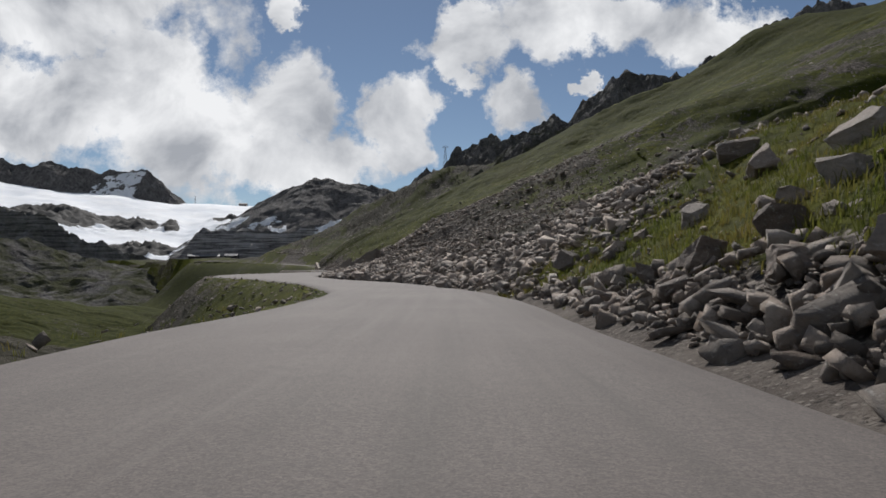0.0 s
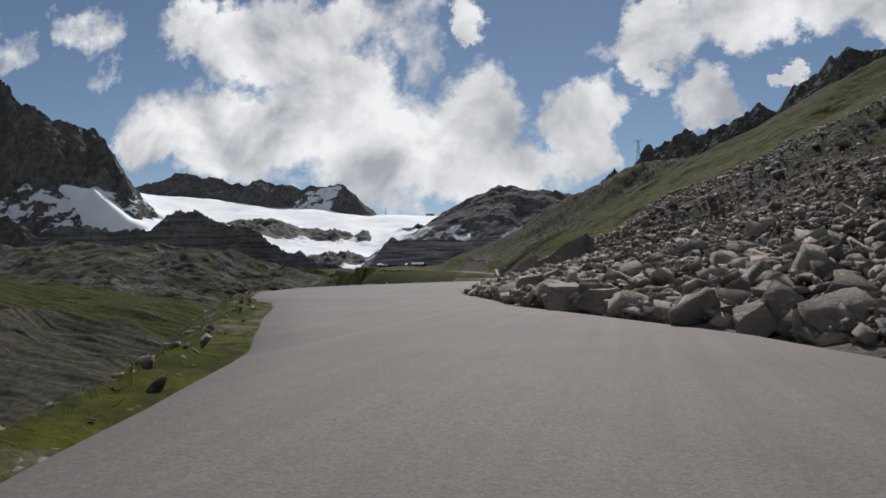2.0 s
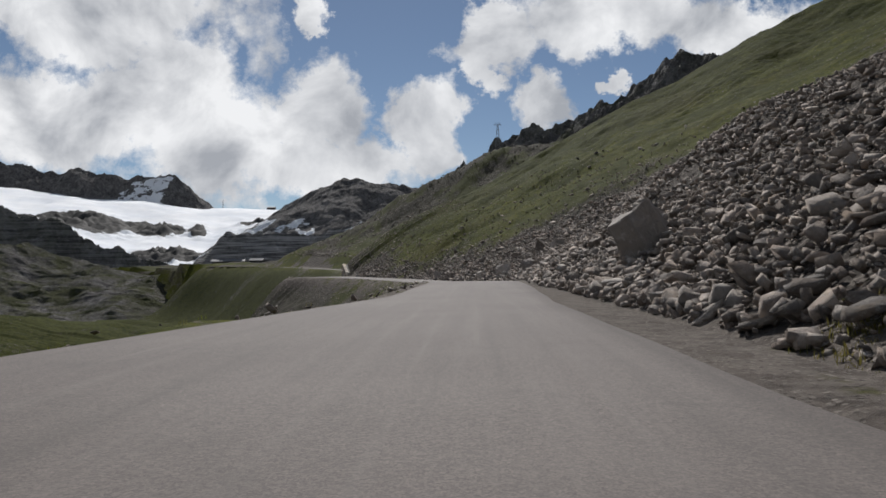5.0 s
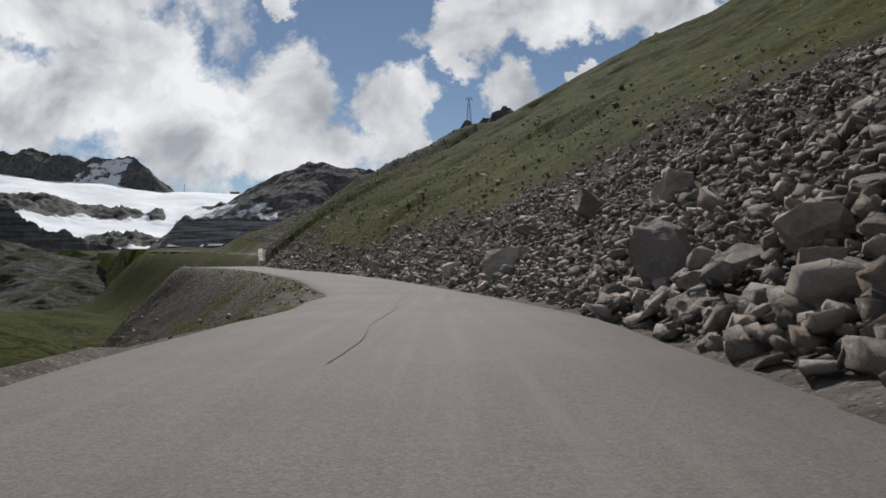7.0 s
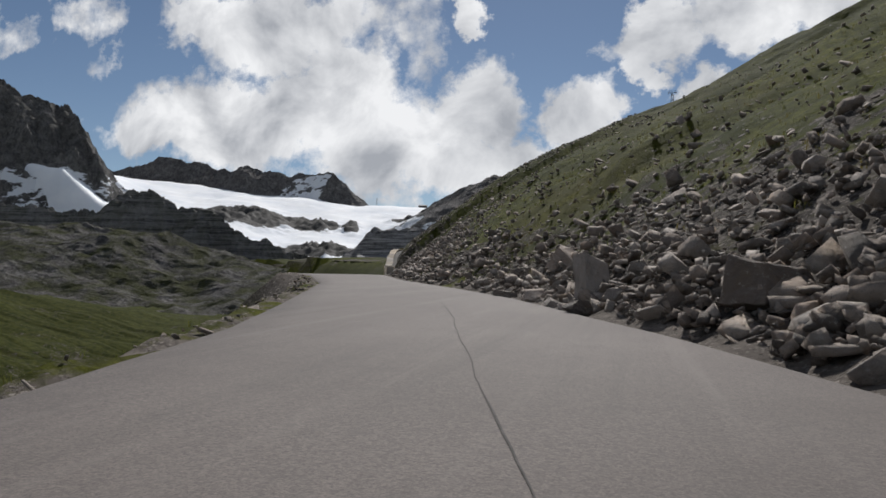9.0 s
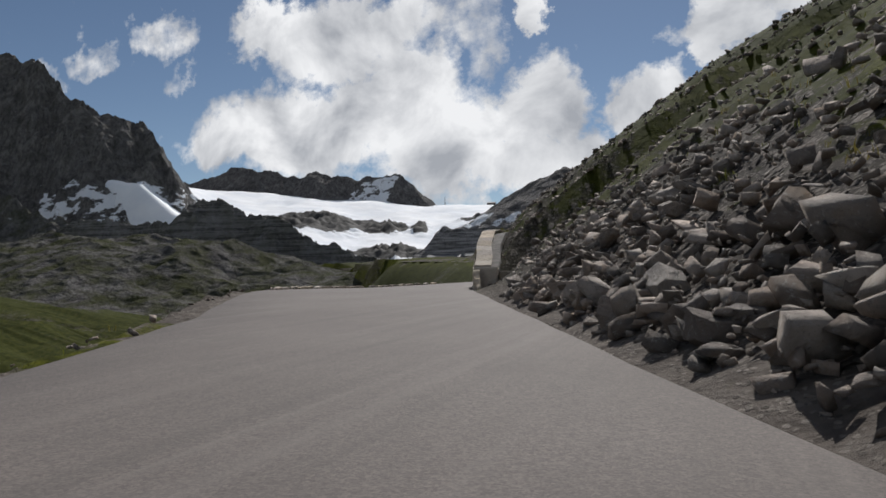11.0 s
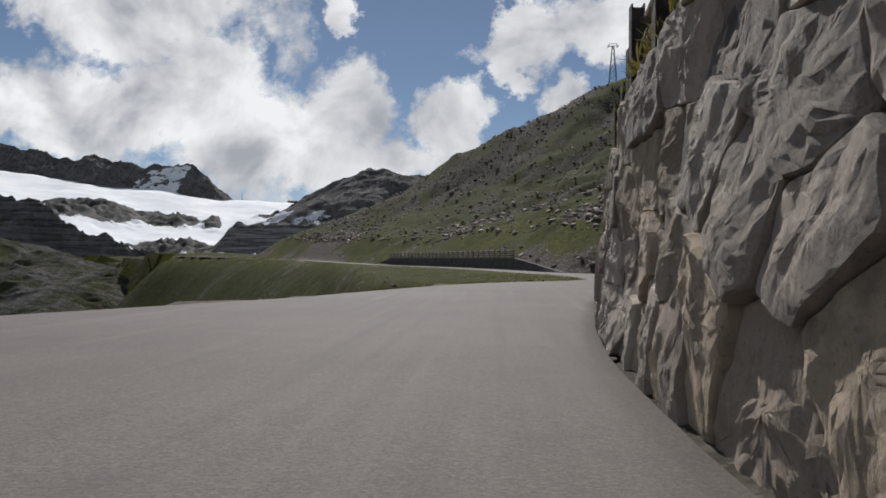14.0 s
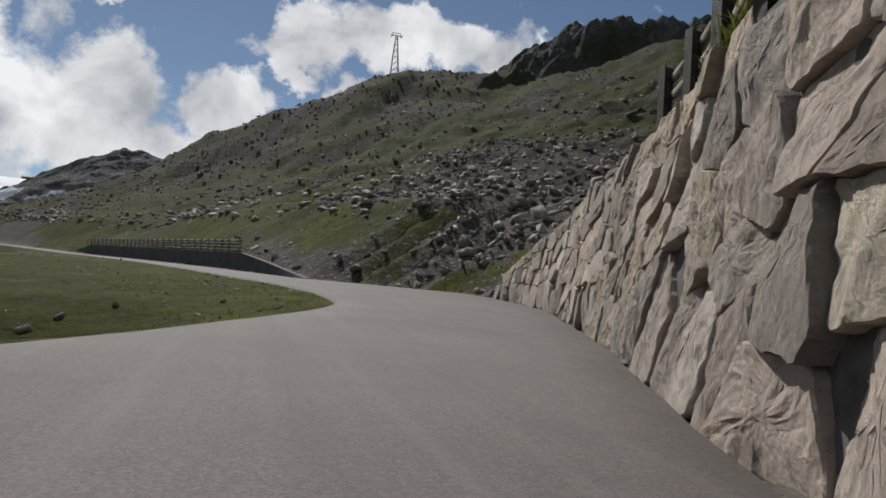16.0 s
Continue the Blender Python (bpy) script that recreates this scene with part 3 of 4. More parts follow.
mountain("spur_left", "dark grassy rock spur with snow patches below the mountain",
         [(-2900, 1750, 560), (-2300, 1700, 370), (-1950, 1700, 255), (-1750, 1700, 190), (-1600, 1700, 120), (-1400, 1650, 60)],
         (-3000, -1250, 1350, 2000), 0.8, 90, CRAG, (200, 90), seed=66, base=-40, grass=0.5, size=180, bias=0.72,
         snow=lambda x, y, z: 0.34 * smooth(40, 120, z))
mountain("mountain_right", "dark rounded rock mountain beside the glacier",
         [(-900, 2600, 120), (-773, 2600, 190), (-612, 2600, 275), (-480, 2600, 336), (-350, 2600, 318), (-203, 2600, 290), (0, 2650, 260), (300, 2700, 300)],
         (-1000, 500, 2100, 3000), 0.62, 46, CRAG, (170, 100), seed=70, base=-30, size=170,
         snow=lambda x, y, z: 0.14 + 0.34 * smooth(235, 150, z) * smooth(-380, -560, x))
mountain("buttress", "dark rock buttress with thin snow bands at the glacier's foot",
         [(-690, 2000, 112), (-593, 2000, 118), (-428, 2000, 108), (-333, 2000, 132), (-150, 2050, 170)],
         (-760, 0, 1750, 2250), 1.1, 34, PALE_CRAG, (120, 70), seed=80, base=-30, size=90,
         snow=lambda x, y, z: 0.22 + 0.26 * smooth(-560, -480, x) * smooth(60, 100, z))
mountain("moraine_knob", "dark rocky knob on the moraine across the valley",
         [(-1420, 1500, 130), (-1250, 1500, 122), (-1150, 1500, 118), (-1090, 1500, 126), (-1040, 1500, 172), (-1005, 1500, 164), (-960, 1500, 146), (-925, 1500, 122), (-860, 1500, 114), (-791, 1500, 84), (-700, 1500, 46), (-620, 1500, 14)],
         (-1480, -520, 1380, 1640), 1.3, 46, MID_CRAG, (230, 80), seed=90, base=-40, grass=0.35, size=64, bias=0.7,
         snow=lambda x, y, z: 0.18 + 0 * z)
mountain("ridge_spikes", "jagged dark rock ridge above the grassy slope",
         [(-160, 1600, 120), (-44, 1600, 200), (30, 1600, 262), (128, 1600, 305), (213, 1600, 300), (249, 1600, 356), (320, 1600, 335), (402, 1600, 446),
          (530, 1600, 445), (690, 1600, 525), (900, 1600, 620)],
         (-250, 1000, 1250, 1800), 1.0, 58, CRAG, (230, 90), seed=100, base=-30, grass=0.22, size=70)
mountain("moraine", "dark rugged moraine with thin grass across the valley",
         [(-1500, 1050, 76), (-1050, 1050, 64), (-850, 1050, 60), (-690, 1050, 60), (-575, 1050, 38), (-490, 1050, 21), (-420, 1050, 6), (-340, 1050, -6), (-240, 1060, -10)],
         (-1500, -170, 560, 1200), 0.27, 40, CRAG, (260, 150), seed=120, base=-60, grass=0.95, size=170, bias=0.70, gain=0.62, snow=lambda x, y, z: 0.14 + 0 * z)
mountain("hill_crag", "dark jagged rock outcrop on the hilltop beside the pylon",
         [(20, 752, 99), (34, 740, 114), (52, 722, 110), (66, 716, 117), (100, 712, 144), (135, 712, 146), (170, 714, 161), (240, 720, 178), (330, 730, 208)],
         (5, 380, 620, 830), 0.85, 26, CRAG, (180, 110), seed=140, base=-70, grass=0.8, size=34, bias=0.72)

# ---- parts and shapes ----
rng = np.random.default_rng(7)


def part(name, bm, mat, parent=None, label="", flat=True):
    me = bpy.data.meshes.new(name)
    bm.to_mesh(me)
    bm.free()
    me.materials.append(mat)
    if not flat:
        me.polygons.foreach_set("use_smooth", np.ones(len(me.polygons), bool))
    ob = new(name, me)
    ob.parent = parent
    if label:
        tagged(ob, label)
    return ob


def beam(bm, a, b, wide, deep=None, sides=4):
    """A bar from a to b."""
    a, b = Vector(a), Vector(b)
    way = b - a
    m = Matrix.Translation((a + b) / 2) @ way.to_track_quat("Z", "Y").to_matrix().to_4x4()
    if sides == 4:
        bmesh.ops.create_cube(bm, size=1.0, matrix=m @ Matrix.Diagonal((wide, deep or wide, way.length, 1)))
    else:
        bmesh.ops.create_cone(bm, cap_ends=True, segments=sides, radius1=wide / 2, radius2=(deep or wide) / 2, depth=way.length, matrix=m)


def rock_bm(seed, cuts=7, squash=(1.0, 0.8, 0.6), chip=0.0, deep=(0.60, 0.84), limits=(0.30, 0.16, 0.10), skew=0.16, lean=0.0):
    """An angular block: a box cut by slanting planes, its edges chipped and its faces roughened."""
    r = np.random.default_rng(seed)
    bm = bmesh.new()
    bmesh.ops.create_cube(bm, size=1.0)
    for v in bm.verts:
        v.co = Vector(np.array(v.co) * (1 + r.uniform(-skew, skew, 3)))
        if v.co.z > 0:
            v.co.z -= lean * (0.5 - v.co.x)
            v.co.y *= 1 - 0.5 * lean
    for k in range(cuts):
        way = r.normal(0, 1, 3)
        way /= np.linalg.norm(way)
        reach = 0.5 * np.abs(way).sum() * r.uniform(*deep)
        got = bmesh.ops.bisect_plane(bm, geom=bm.verts[:] + bm.edges[:] + bm.faces[:], plane_co=way * reach, plane_no=way, clear_outer=True)
        rim = [e for e in got["geom_cut"] if isinstance(e, bmesh.types.BMEdge)]
        if rim:
            bmesh.ops.contextual_create(bm, geom=rim)
    for v in bm.verts:
        v.co = Vector(np.array(v.co) * np.array(squash))
    if chip:
        bmesh.ops.bevel(bm, geom=list(bm.edges), offset=chip, segments=1, affect="EDGES", clamp_overlap=True)
        bmesh.ops.triangulate(bm, faces=bm.faces)
        for limit in limits:
            bmesh.ops.subdivide_edges(bm, edges=[e for e in bm.edges if e.calc_length() > limit], cuts=1)
            bmesh.ops.triangulate(bm, faces=bm.faces)
        for v in bm.verts:
            q = v.co * 2.3 + Vector((seed, 0, 0))
            v.co += noise.noise_vector(q) * 0.05 + noise.noise_vector(q * 3.3) * 0.028 + noise.noise_vector(q * 8) * 0.012
    bmesh.ops.triangulate(bm, faces=bm.faces)
    bmesh.ops.recalc_face_normals(bm, faces=bm.faces)
    return bm


def soup(name, shapes, places, sizes, turns, mat, pick):
    """Many shapes joined into one mesh. shapes: (verts, faces) arrays."""
    vs, fs, base = [], [], 0
    for p, s, t, k in zip(places, sizes, turns, pick):
        v, f = shapes[k]
        vs.append((v * s) @ t.T + p)
        fs.append(f + base)
        base += len(v)
    v, f = np.concatenate(vs), np.concatenate(fs)
    me = bpy.data.meshes.new(name)
    me.vertices.add(len(v))
    me.vertices.foreach_set("co", v.astype(np.float32).ravel())
    me.loops.add(f.size)
    me.loops.foreach_set("vertex_index", f.astype(np.int32).ravel())
    me.polygons.add(len(f))
    me.polygons.foreach_set("loop_start", np.arange(0, f.size, 3, dtype=np.int32))
    me.update(calc_edges=True)
    me.materials.append(mat)
    return new(name, me)


def arrays(bm):
    bm.verts.index_update()
    v = np.array([q.co[:] for q in bm.verts])
    f = np.array([[q.index for q in g.verts] for g in bm.faces])
    bm.free()
    return v, f


def turn_matrices(n, r, tilt=0.5):
    a, b, c = r.uniform(0, 2 * np.pi, n), r.normal(0, tilt, n), r.normal(0, tilt, n)
    ca, sa, cb, sb, cc, sc = np.cos(a), np.sin(a), np.cos(b), np.sin(b), np.cos(c), np.sin(c)
    one, zero = np.ones(n), np.zeros(n)
    Rz = np.stack([ca, -sa, zero, sa, ca, zero, zero, zero, one], 1).reshape(n, 3, 3)
    Ry = np.stack([cb, zero, sb, zero, one, zero, -sb, zero, cb], 1).reshape(n, 3, 3)
    Rx = np.stack([one, zero, zero, zero, cc, -sc, zero, sc, cc], 1).reshape(n, 3, 3)
    return Ry @ Rx @ Rz


# ---- scree and loose stones ----
ROCKS = [arrays(rock_bm(k, 3 + k % 3, (1.0, 0.50 + 0.45 * ((k * 7) % 5) / 5, 0.16 + 0.46 * ((k * 3) % 7) / 7), deep=(0.36, 0.76), skew=0.30)) for k in range(60)]


CHIPS = [arrays(rock_bm(800 + k, 0, (1.0, 0.55 + 0.05 * (k % 9), 0.26 + 0.06 * (k % 7)), skew=0.45)) for k in range(24)]


def beside_line(y, d):
    """Places d metres to the right of the road's line, where it passes y."""
    return (np.interp(y, LINE[:, 1], LINE[:, 0]) + np.interp(y, LINE[:, 1], SIDE[:, 0]) * d,
            y + np.interp(y, LINE[:, 1], SIDE[:, 1]) * d)


def strew(name, label, n, ys, ds, size, seed, keep=None, sink=0.25, tilt=0.5, mat=None, power=2.2, side=1, shapes=ROCKS, heap=0.0):
    """n loose stones on a stretch of the slope: ys along the road, ds away from its line."""
    r = np.random.default_rng(seed)
    y = r.uniform(*ys, n)
    d = ds[0] + (ds[1] - ds[0]) * r.uniform(0, 1, n) ** 1.5
    if side > 0:
        d = d - ds[0] + np.maximum(ds[0], hill_foot(y) - 0.15)
    x, yy = beside_line(y, d * side)
    dd, _, idx = off_road(x, yy)
    ok = (dd > right_edge(LINE[idx, 1]) + 0.35) if side > 0 else (dd < -left_edge(LINE[idx, 1]) - 0.3)
    if keep is not None:
        ok &= keep(x, yy, dd, r.uniform(0, 1, n))
    x, yy, dd = x[ok], yy[ok], dd[ok]
    m = len(x)
    s = size[0] + (size[1] - size[0]) * r.uniform(0, 1, m) ** power
    z = height(x, yy) + s * (0.25 - sink * 0.5) + heap * r.uniform(0, 1, m)
    ob = soup(name, shapes, np.stack([x, yy, z], 1), s, turn_matrices(m, r, tilt), mat or ROCK, r.integers(0, len(shapes), m))
    return tagged(ob, label, "rocks", kind="stuff")


def scree(x, y, d, u):
    bare = 1 - grass_at(x, y, d)
    unwalled = ~((y > 298) & (y < 425) & (d < right_edge(y) + 2.0))
    return (u < np.clip((bare - 0.25) * 1.6, 0.03 + 0.09 * smooth(225, 250, y), 1) * (1 - 0.25 * smooth(240, 260, y)) * (1 - 0.6 * smooth(294, 304, y))) & unwalled


strew("scree_foot", "tumbled grey angular rocks along the road's uphill edge", 27000, (3, 306), (2.2, 17), (0.08, 0.62), 101, scree, 0.15, tilt=0.5, power=4.0, heap=0.16)
strew("scree_slope", "grey scree of angular rocks on the hillside", 24000, (0, 302), (2.2, 52), (0.10, 0.95), 102, scree, 0.3, tilt=0.40, power=6.0, heap=0.12)
strew("scree_blocks", "larger angular slabs lying on the scree", 1400, (28, 78), (3, 26), (0.45, 1.25), 112, scree, 0.35, tilt=0.45, power=2.5, heap=0.1)
strew("scree_chips", "small flat stones filling the gaps of the scree", 66000, (3, 304), (2.2, 46), (0.07, 0.34), 111, scree, 0.1, tilt=0.6, power=1.8, shapes=CHIPS, heap=0.25)
strew("scree_above_wall", "small stones on the steep earthy slope above the wall", 7500, (298, 350), (4.5, 34), (0.05, 0.30), 109, None, 0.35, power=2.5, shapes=CHIPS)
strew("scree_upper", "grey stones scattered on the upper grass slope", 10000, (0, 420), (14, 150), (0.15, 0.7), 103,
      lambda x, y, d, u: (y < 300) & (u < 0.05 + 0.7 * (1 - grass_at(x, y, d))), 0.7, tilt=0.3, power=3.5)
strew("scree_bowl", "grey scree of angular rocks in the bowl beyond the wall", 16000, (416, 600), (6, 90), (0.2, 1.15), 104,
      lambda x, y, d, u: u < (0.08 + 0.92 * smooth(-52, -34, x)) * (0.1 + 0.9 * smooth(0.62, 0.3, grass_at(x, y, d))), 0.35)
strew("scree_far_slope", "pale stones scattered over the far grassy slope", 14000, (430, 720), (15, 200), (0.25, 1.5), 105, lambda x, y, d, u: u < 0.3 + 0.7 * smooth(0.7, 0.3, grass_at(x, y, d)), 0.4, tilt=0.3, power=3.5, shapes=CHIPS)
strew("verge_stones", "small stones and gravel along the valley edge of the road", 12000, (0, 392), (2.4, 22), (0.06, 0.32), 106,
      lambda x, y, d, u: (u < 0.8) & (d > -left_edge(y) - 7), 0.3, side=-1)
strew("knoll_stones", "grey stones lying in the grass of the knoll", 1100, (398, 545), (4, 42), (0.06, 0.32), 110, lambda x, y, d, u: u < 0.8, 0.4, side=-1, power=3.0)
strew("valley_rocks", "grey rocks on the valley slope below the road", 2600, (0, 400), (14, 110), (0.2, 0.8), 107, lambda x, y, d, u: d < -left_edge(y) - 9, 0.4, side=-1)
strew("edge_gravel", "fine gravel at the foot of the hillside", 9000, (0, 440), (1.6, 6.0), (0.03, 0.16), 108,
      lambda x, y, d, u: d < hill_foot(y) + 3.0, 0.2, shapes=CHIPS)

# ---- single boulders: x, y, breadth, height ----
BOULDERS_A = [
    (-8.0, 70.6, 2.6, 1.15), (-10.0, 76.8, 1.5, 1.2), (-13.9, 97.2, 0.9, 1.2), (-13.5, 96.6, 1.1, 0.7), (-14.5, 95.6, 0.9, 0.8),
    (-14.1, 93.0, 0.7, 0.7), (-14.5, 153.6, 3.9, 4.4), (-15.9, 127.6, 1.7, 0.9), (-16.2, 122.8, 0.8, 0.6), (-14.9, 128.9, 1.8, 0.9), (-15.8, 192.4, 1.9, 2.3),
    (-15.0, 187.5, 1.2, 1.3), (-16.0, 185.8, 1.1, 1.0), (-11.5, 204.4, 2.1, 1.5), (-12.5, 215.8, 3.3, 2.0), (-15.7, 188.6, 1.1, 0.7),
]
BOULDERS_B = [
    (-15.2, 185.6, 0.8, 0.7), (-16.1, 189.4, 0.9, 0.7), (-17.0, 216.2, 2.8, 2.4), (-18.9, 220.8, 1.7, 1.0), (-17.6, 214.3, 1.1, 0.8),
    (-18.1, 216.0, 1.2, 1.0), (-17.2, 213.2, 0.9, 0.6), (-14.9, 222.6, 2.2, 1.0), (-24.3, 241.4, 1.7, 1.2), (-27.6, 249.2, 1.7, 2.0), (-29.0, 256.6, 1.7, 1.3),
    (-31.3, 256.4, 1.1, 0.6), (-28.8, 250.2, 0.8, 0.5), (-28.2, 248.1, 0.6, 0.5), (-31.2, 259.9, 1.3, 0.7), (-29.8, 253.2, 1.4, 0.7), (-27.8, 247.2, 1.0, 0.6),
]
BOULDERS_C = [
    (-0.1, 47.5, 0.9, 0.9), (0.3, 46.2, 0.8, 0.8), (-7.0, 68.7, 1.8, 1.1), (3.4, 56.8, 1.3, 0.9), (-0.2, 48.6, 0.7, 0.6), (-0.9, 50.4, 0.8, 0.5),
    (5.3, 7.6, 1.3, 1.0), (5.2, 13.9, 1.1, 0.8), (10.9, 24.1, 1.9, 1.3), (11.3, 19.0, 2.0, 1.2), (5.0, 28.8, 1.5, 1.1), (6.1, 12.6, 1.0, 0.9), (5.1, 10.2, 0.9, 0.7),
    (6.4, 9.2, 1.2, 0.9), (3.0, 38.4, 0.9, 0.6), (4.2, 38.6, 0.9, 1.0), (6.2, 41.4, 1.2, 1.5), (-15.9, 116.0, 1.3, 0.9), (-12.1, 89.0, 1.6, 1.0), (-4.0, 62.6, 1.5, 0.9),
    (8.2, 14.5, 1.4, 1.0), (7.4, 20.5, 1.2, 0.8), (12.5, 30.0, 1.8, 1.2),
]
BOULDERS_D = [
    (-17.3, 109.6, 0.9, 0.6), (-16.6, 110.3, 0.7, 0.8), (-15.8, 110.6, 1.3, 0.9), (-15.2, 109.4, 1.2, 0.8), (-16.3, 112.0, 1.0, 0.7), (-15.0, 112.3, 1.3, 0.9),
    (-16.8, 114.0, 0.8, 0.5), (-14.5, 110.9, 1.1, 1.0), (-13.9, 112.6, 1.2, 1.1), (-13.6, 110.2, 1.4, 1.0), (-15.6, 114.5, 1.0, 0.7), (-14.2, 115.5, 0.9, 0.7),
    (-12.8, 108.0, 1.5, 1.1), (-12.6, 111.6, 1.3, 1.0), (-14.3, 107.6, 1.3, 0.9), (-15.2, 105.6, 1.1, 0.7),
]
BLOCKS = []
for k in range(9):
    bm = rock_bm(300 + k, 7 + k % 4, (1.0, 0.85, 0.95), 0.018, (0.42, 0.84), (0.30, 0.17), skew=0.38)
    me = bpy.data.meshes.new("boulder")
    bm.to_mesh(me)
    bm.free()
    me.materials.append(ROCK)
    BLOCKS.append(me)
for k, (x, y, wide, tall) in enumerate(BOULDERS_A + BOULDERS_B + BOULDERS_C + BOULDERS_D):
    ob = new("boulder", BLOCKS[(k * 4 + 3) % len(BLOCKS)])
    z = float(height(np.array([x]), np.array([y]))[0])
    ob.matrix_world = pose(x, y, z + tall * (0.20 if tall < 4 else 0.06), rng.normal(0, 14), rng.normal(0, 16), rng.uniform(0, 360)) @ Matrix.Diagonal((wide * 0.80, wide * 0.72, tall * 0.78, 1))
    kind = "very large" if tall > 1.9 else "large" if tall > 1.1 else "small"
    tagged(ob, f"{kind} angular grey gneiss boulder lying among scree", "boulder", "boulders beside the road")

# two great blocks that came down the scree, each a leaning wedge
for seed, x, y, z, turn, size in ((431, -10.9, 99.0, 1.15, -17, (4.0, 2.4, 3.3)), (437, -14.45, 102.3, 0.25, -8, (2.3, 1.8, 2.7))):
    ob = part("boulder", rock_bm(seed, 7, (1, 1, 1), 0.02, (0.66, 0.88), (0.25, 0.13, 0.08), skew=0.10, lean=0.62), ROCK)
    ob.matrix_world = pose(x, y, z, 0, 0, turn) @ Matrix.Diagonal((*size, 1))
    tagged(ob, "very large dark wedge-shaped gneiss boulder fallen among scree", "boulder", "boulders beside the road")

# a pale slab set on edge at the foot of the scree, its flat face to the road
bm = rock_bm(420, 7, (1.0, 0.75, 1.0), 0.02, (0.66, 0.90), (0.30, 0.17, 0.1), skew=0.16)
ob = part("boulder", bm, PALE_ROCK)
ob.matrix_world = pose(-20.0, 226.9, float(height(np.array([-20.0]), np.array([226.9]))[0]) + 0.22, -14, -9, -8) @ Matrix.Diagonal((1.25, 1.1, 1.3, 1))
tagged(ob, "pale flat-faced gneiss slab standing on edge beside the road", "boulder", "boulders beside the road")

# ---- middling rocks at the foot of the scree, each on its own ----
SMALL = []
for k in range(8):
    bm = rock_bm(500 + k, 4 + k % 3, (1.0, 0.75, 0.5), 0.012, (0.42, 0.82), (0.34,), 0.42)
    me = bpy.data.meshes.new("rock")
    bm.to_mesh(me)
    bm.free()
    me.materials.append(ROCK)
    SMALL.append(me)
for k in range(190):
    y = rng.uniform(5, 300)
    i = int(np.searchsorted(LINE[:, 1], y))
    d = float(hill_foot(y)) + 0.3 + 5 * rng.uniform() ** 1.6
    x, yy = LINE[i, 0] + SIDE[i, 0] * d, LINE[i, 1] + SIDE[i, 1] * d
    size = 0.30 + 0.55 * rng.uniform() ** 2.5
    ob = new("rock", SMALL[k % len(SMALL)])
    ob.matrix_world = pose(x, yy, float(height(np.array([x]), np.array([yy]))[0]) + size * 0.12, rng.normal(0, 14), rng.normal(0, 14), rng.uniform(0, 360)) @ Matrix.Diagonal((size, size, size, 1))
    tagged(ob, "angular grey rock lying at the foot of the scree", "rock", "rocks at the foot of the scree")

# ---- retaining wall of rough stone ----
wall = tagged(new("retaining_wall"), "tall retaining wall of large rough brown-grey stones", "stone wall", kind="structure")
WL = [i for i in range(len(LINE)) if WALL_A - 2 < LINE[i, 1] < WALL_B + 3 and RUN[i] < run_at(430)]
S0, S1 = RUN[WL[0]], RUN[WL[-1]]


def lean_at(y):
    """How far the wall leans back per metre of height."""
    return np.interp(y, [320, 358, 375], [0.07, 0.08, 0.16])


def on_wall(s, h, out=0.0):
    """A point of the wall's face: s along the road, h up, out proud of the face. It leans back a little."""
    x, y, z = (np.interp(s, RUN, LINE[:, i]) for i in range(3))
    sx, sy = np.interp(s, RUN, SIDE[:, 0]), np.interp(s, RUN, SIDE[:, 1])
    d = right_edge(y) + 0.12 + lean_at(y) * h - out + 0.10 * math.sin(s * 0.7) * math.sin(h * 1.3)
    return (x + sx * d, y + sy * d, z + h)


def tall_at(s):
    return float(wall_height(np.interp(s, RUN, LINE[:, 1])))


def clip(poly, px, py, nx, ny):
    """The part of a polygon behind the line through (px, py) with normal (nx, ny)."""
    out = []
    for (ax, ay), (bx, by) in zip(poly, poly[1:] + poly[:1]):
        da, db = (ax - px) * nx + (ay - py) * ny, (bx - px) * nx + (by - py) * ny
        if da <= 0:
            out.append((ax, ay))
        if da * db < 0:
            t = da / (da - db)
            out.append((ax + (bx - ax) * t, ay + (by - ay) * t))
    return out


seeds = []
hh = 0.05
while hh < 5.2:
    tall = rng.uniform(0.55, 1.2)
    s = S0 - rng.uniform(0, 1)
    while s < S1 + 1:
        long = 0.5 + 1.8 * rng.uniform() ** 1.3
        seeds.append((s + long / 2 + rng.normal(0, 0.14), hh + tall / 2 + rng.normal(0, 0.20)))
        s += long
    hh += tall
seeds = np.array(seeds)
core = bmesh.new()
cols = []
for s in np.arange(run_at(WALL_A + 0.25), S1, 0.8):
    h = max(tall_at(s) - 0.06, 0.02)
    cols.append([core.verts.new(on_wall(s, v * h - 0.15, -0.05)) for v in np.linspace(0, 1, 5)] + [core.verts.new(on_wall(s, h, -0.9 - 0.13 * h)), core.verts.new(on_wall(s, -0.15, -1.6))])
for a, b in zip(cols, cols[1:]):
    for i in range(len(a) - 1):
        core.faces.new((a[i], b[i], b[i + 1], a[i + 1]))
core.faces.new(cols[0][::-1])
core.faces.new(cols[-1])
bmesh.ops.recalc_face_normals(core, faces=core.faces)
part("mortar_core", core, MORTAR, wall, "dark recessed mortar")
made, extra = 0, bmesh.new()
order = sorted(range(len(seeds)), key=lambda i: abs(seeds[i, 0] - run_at(352)))
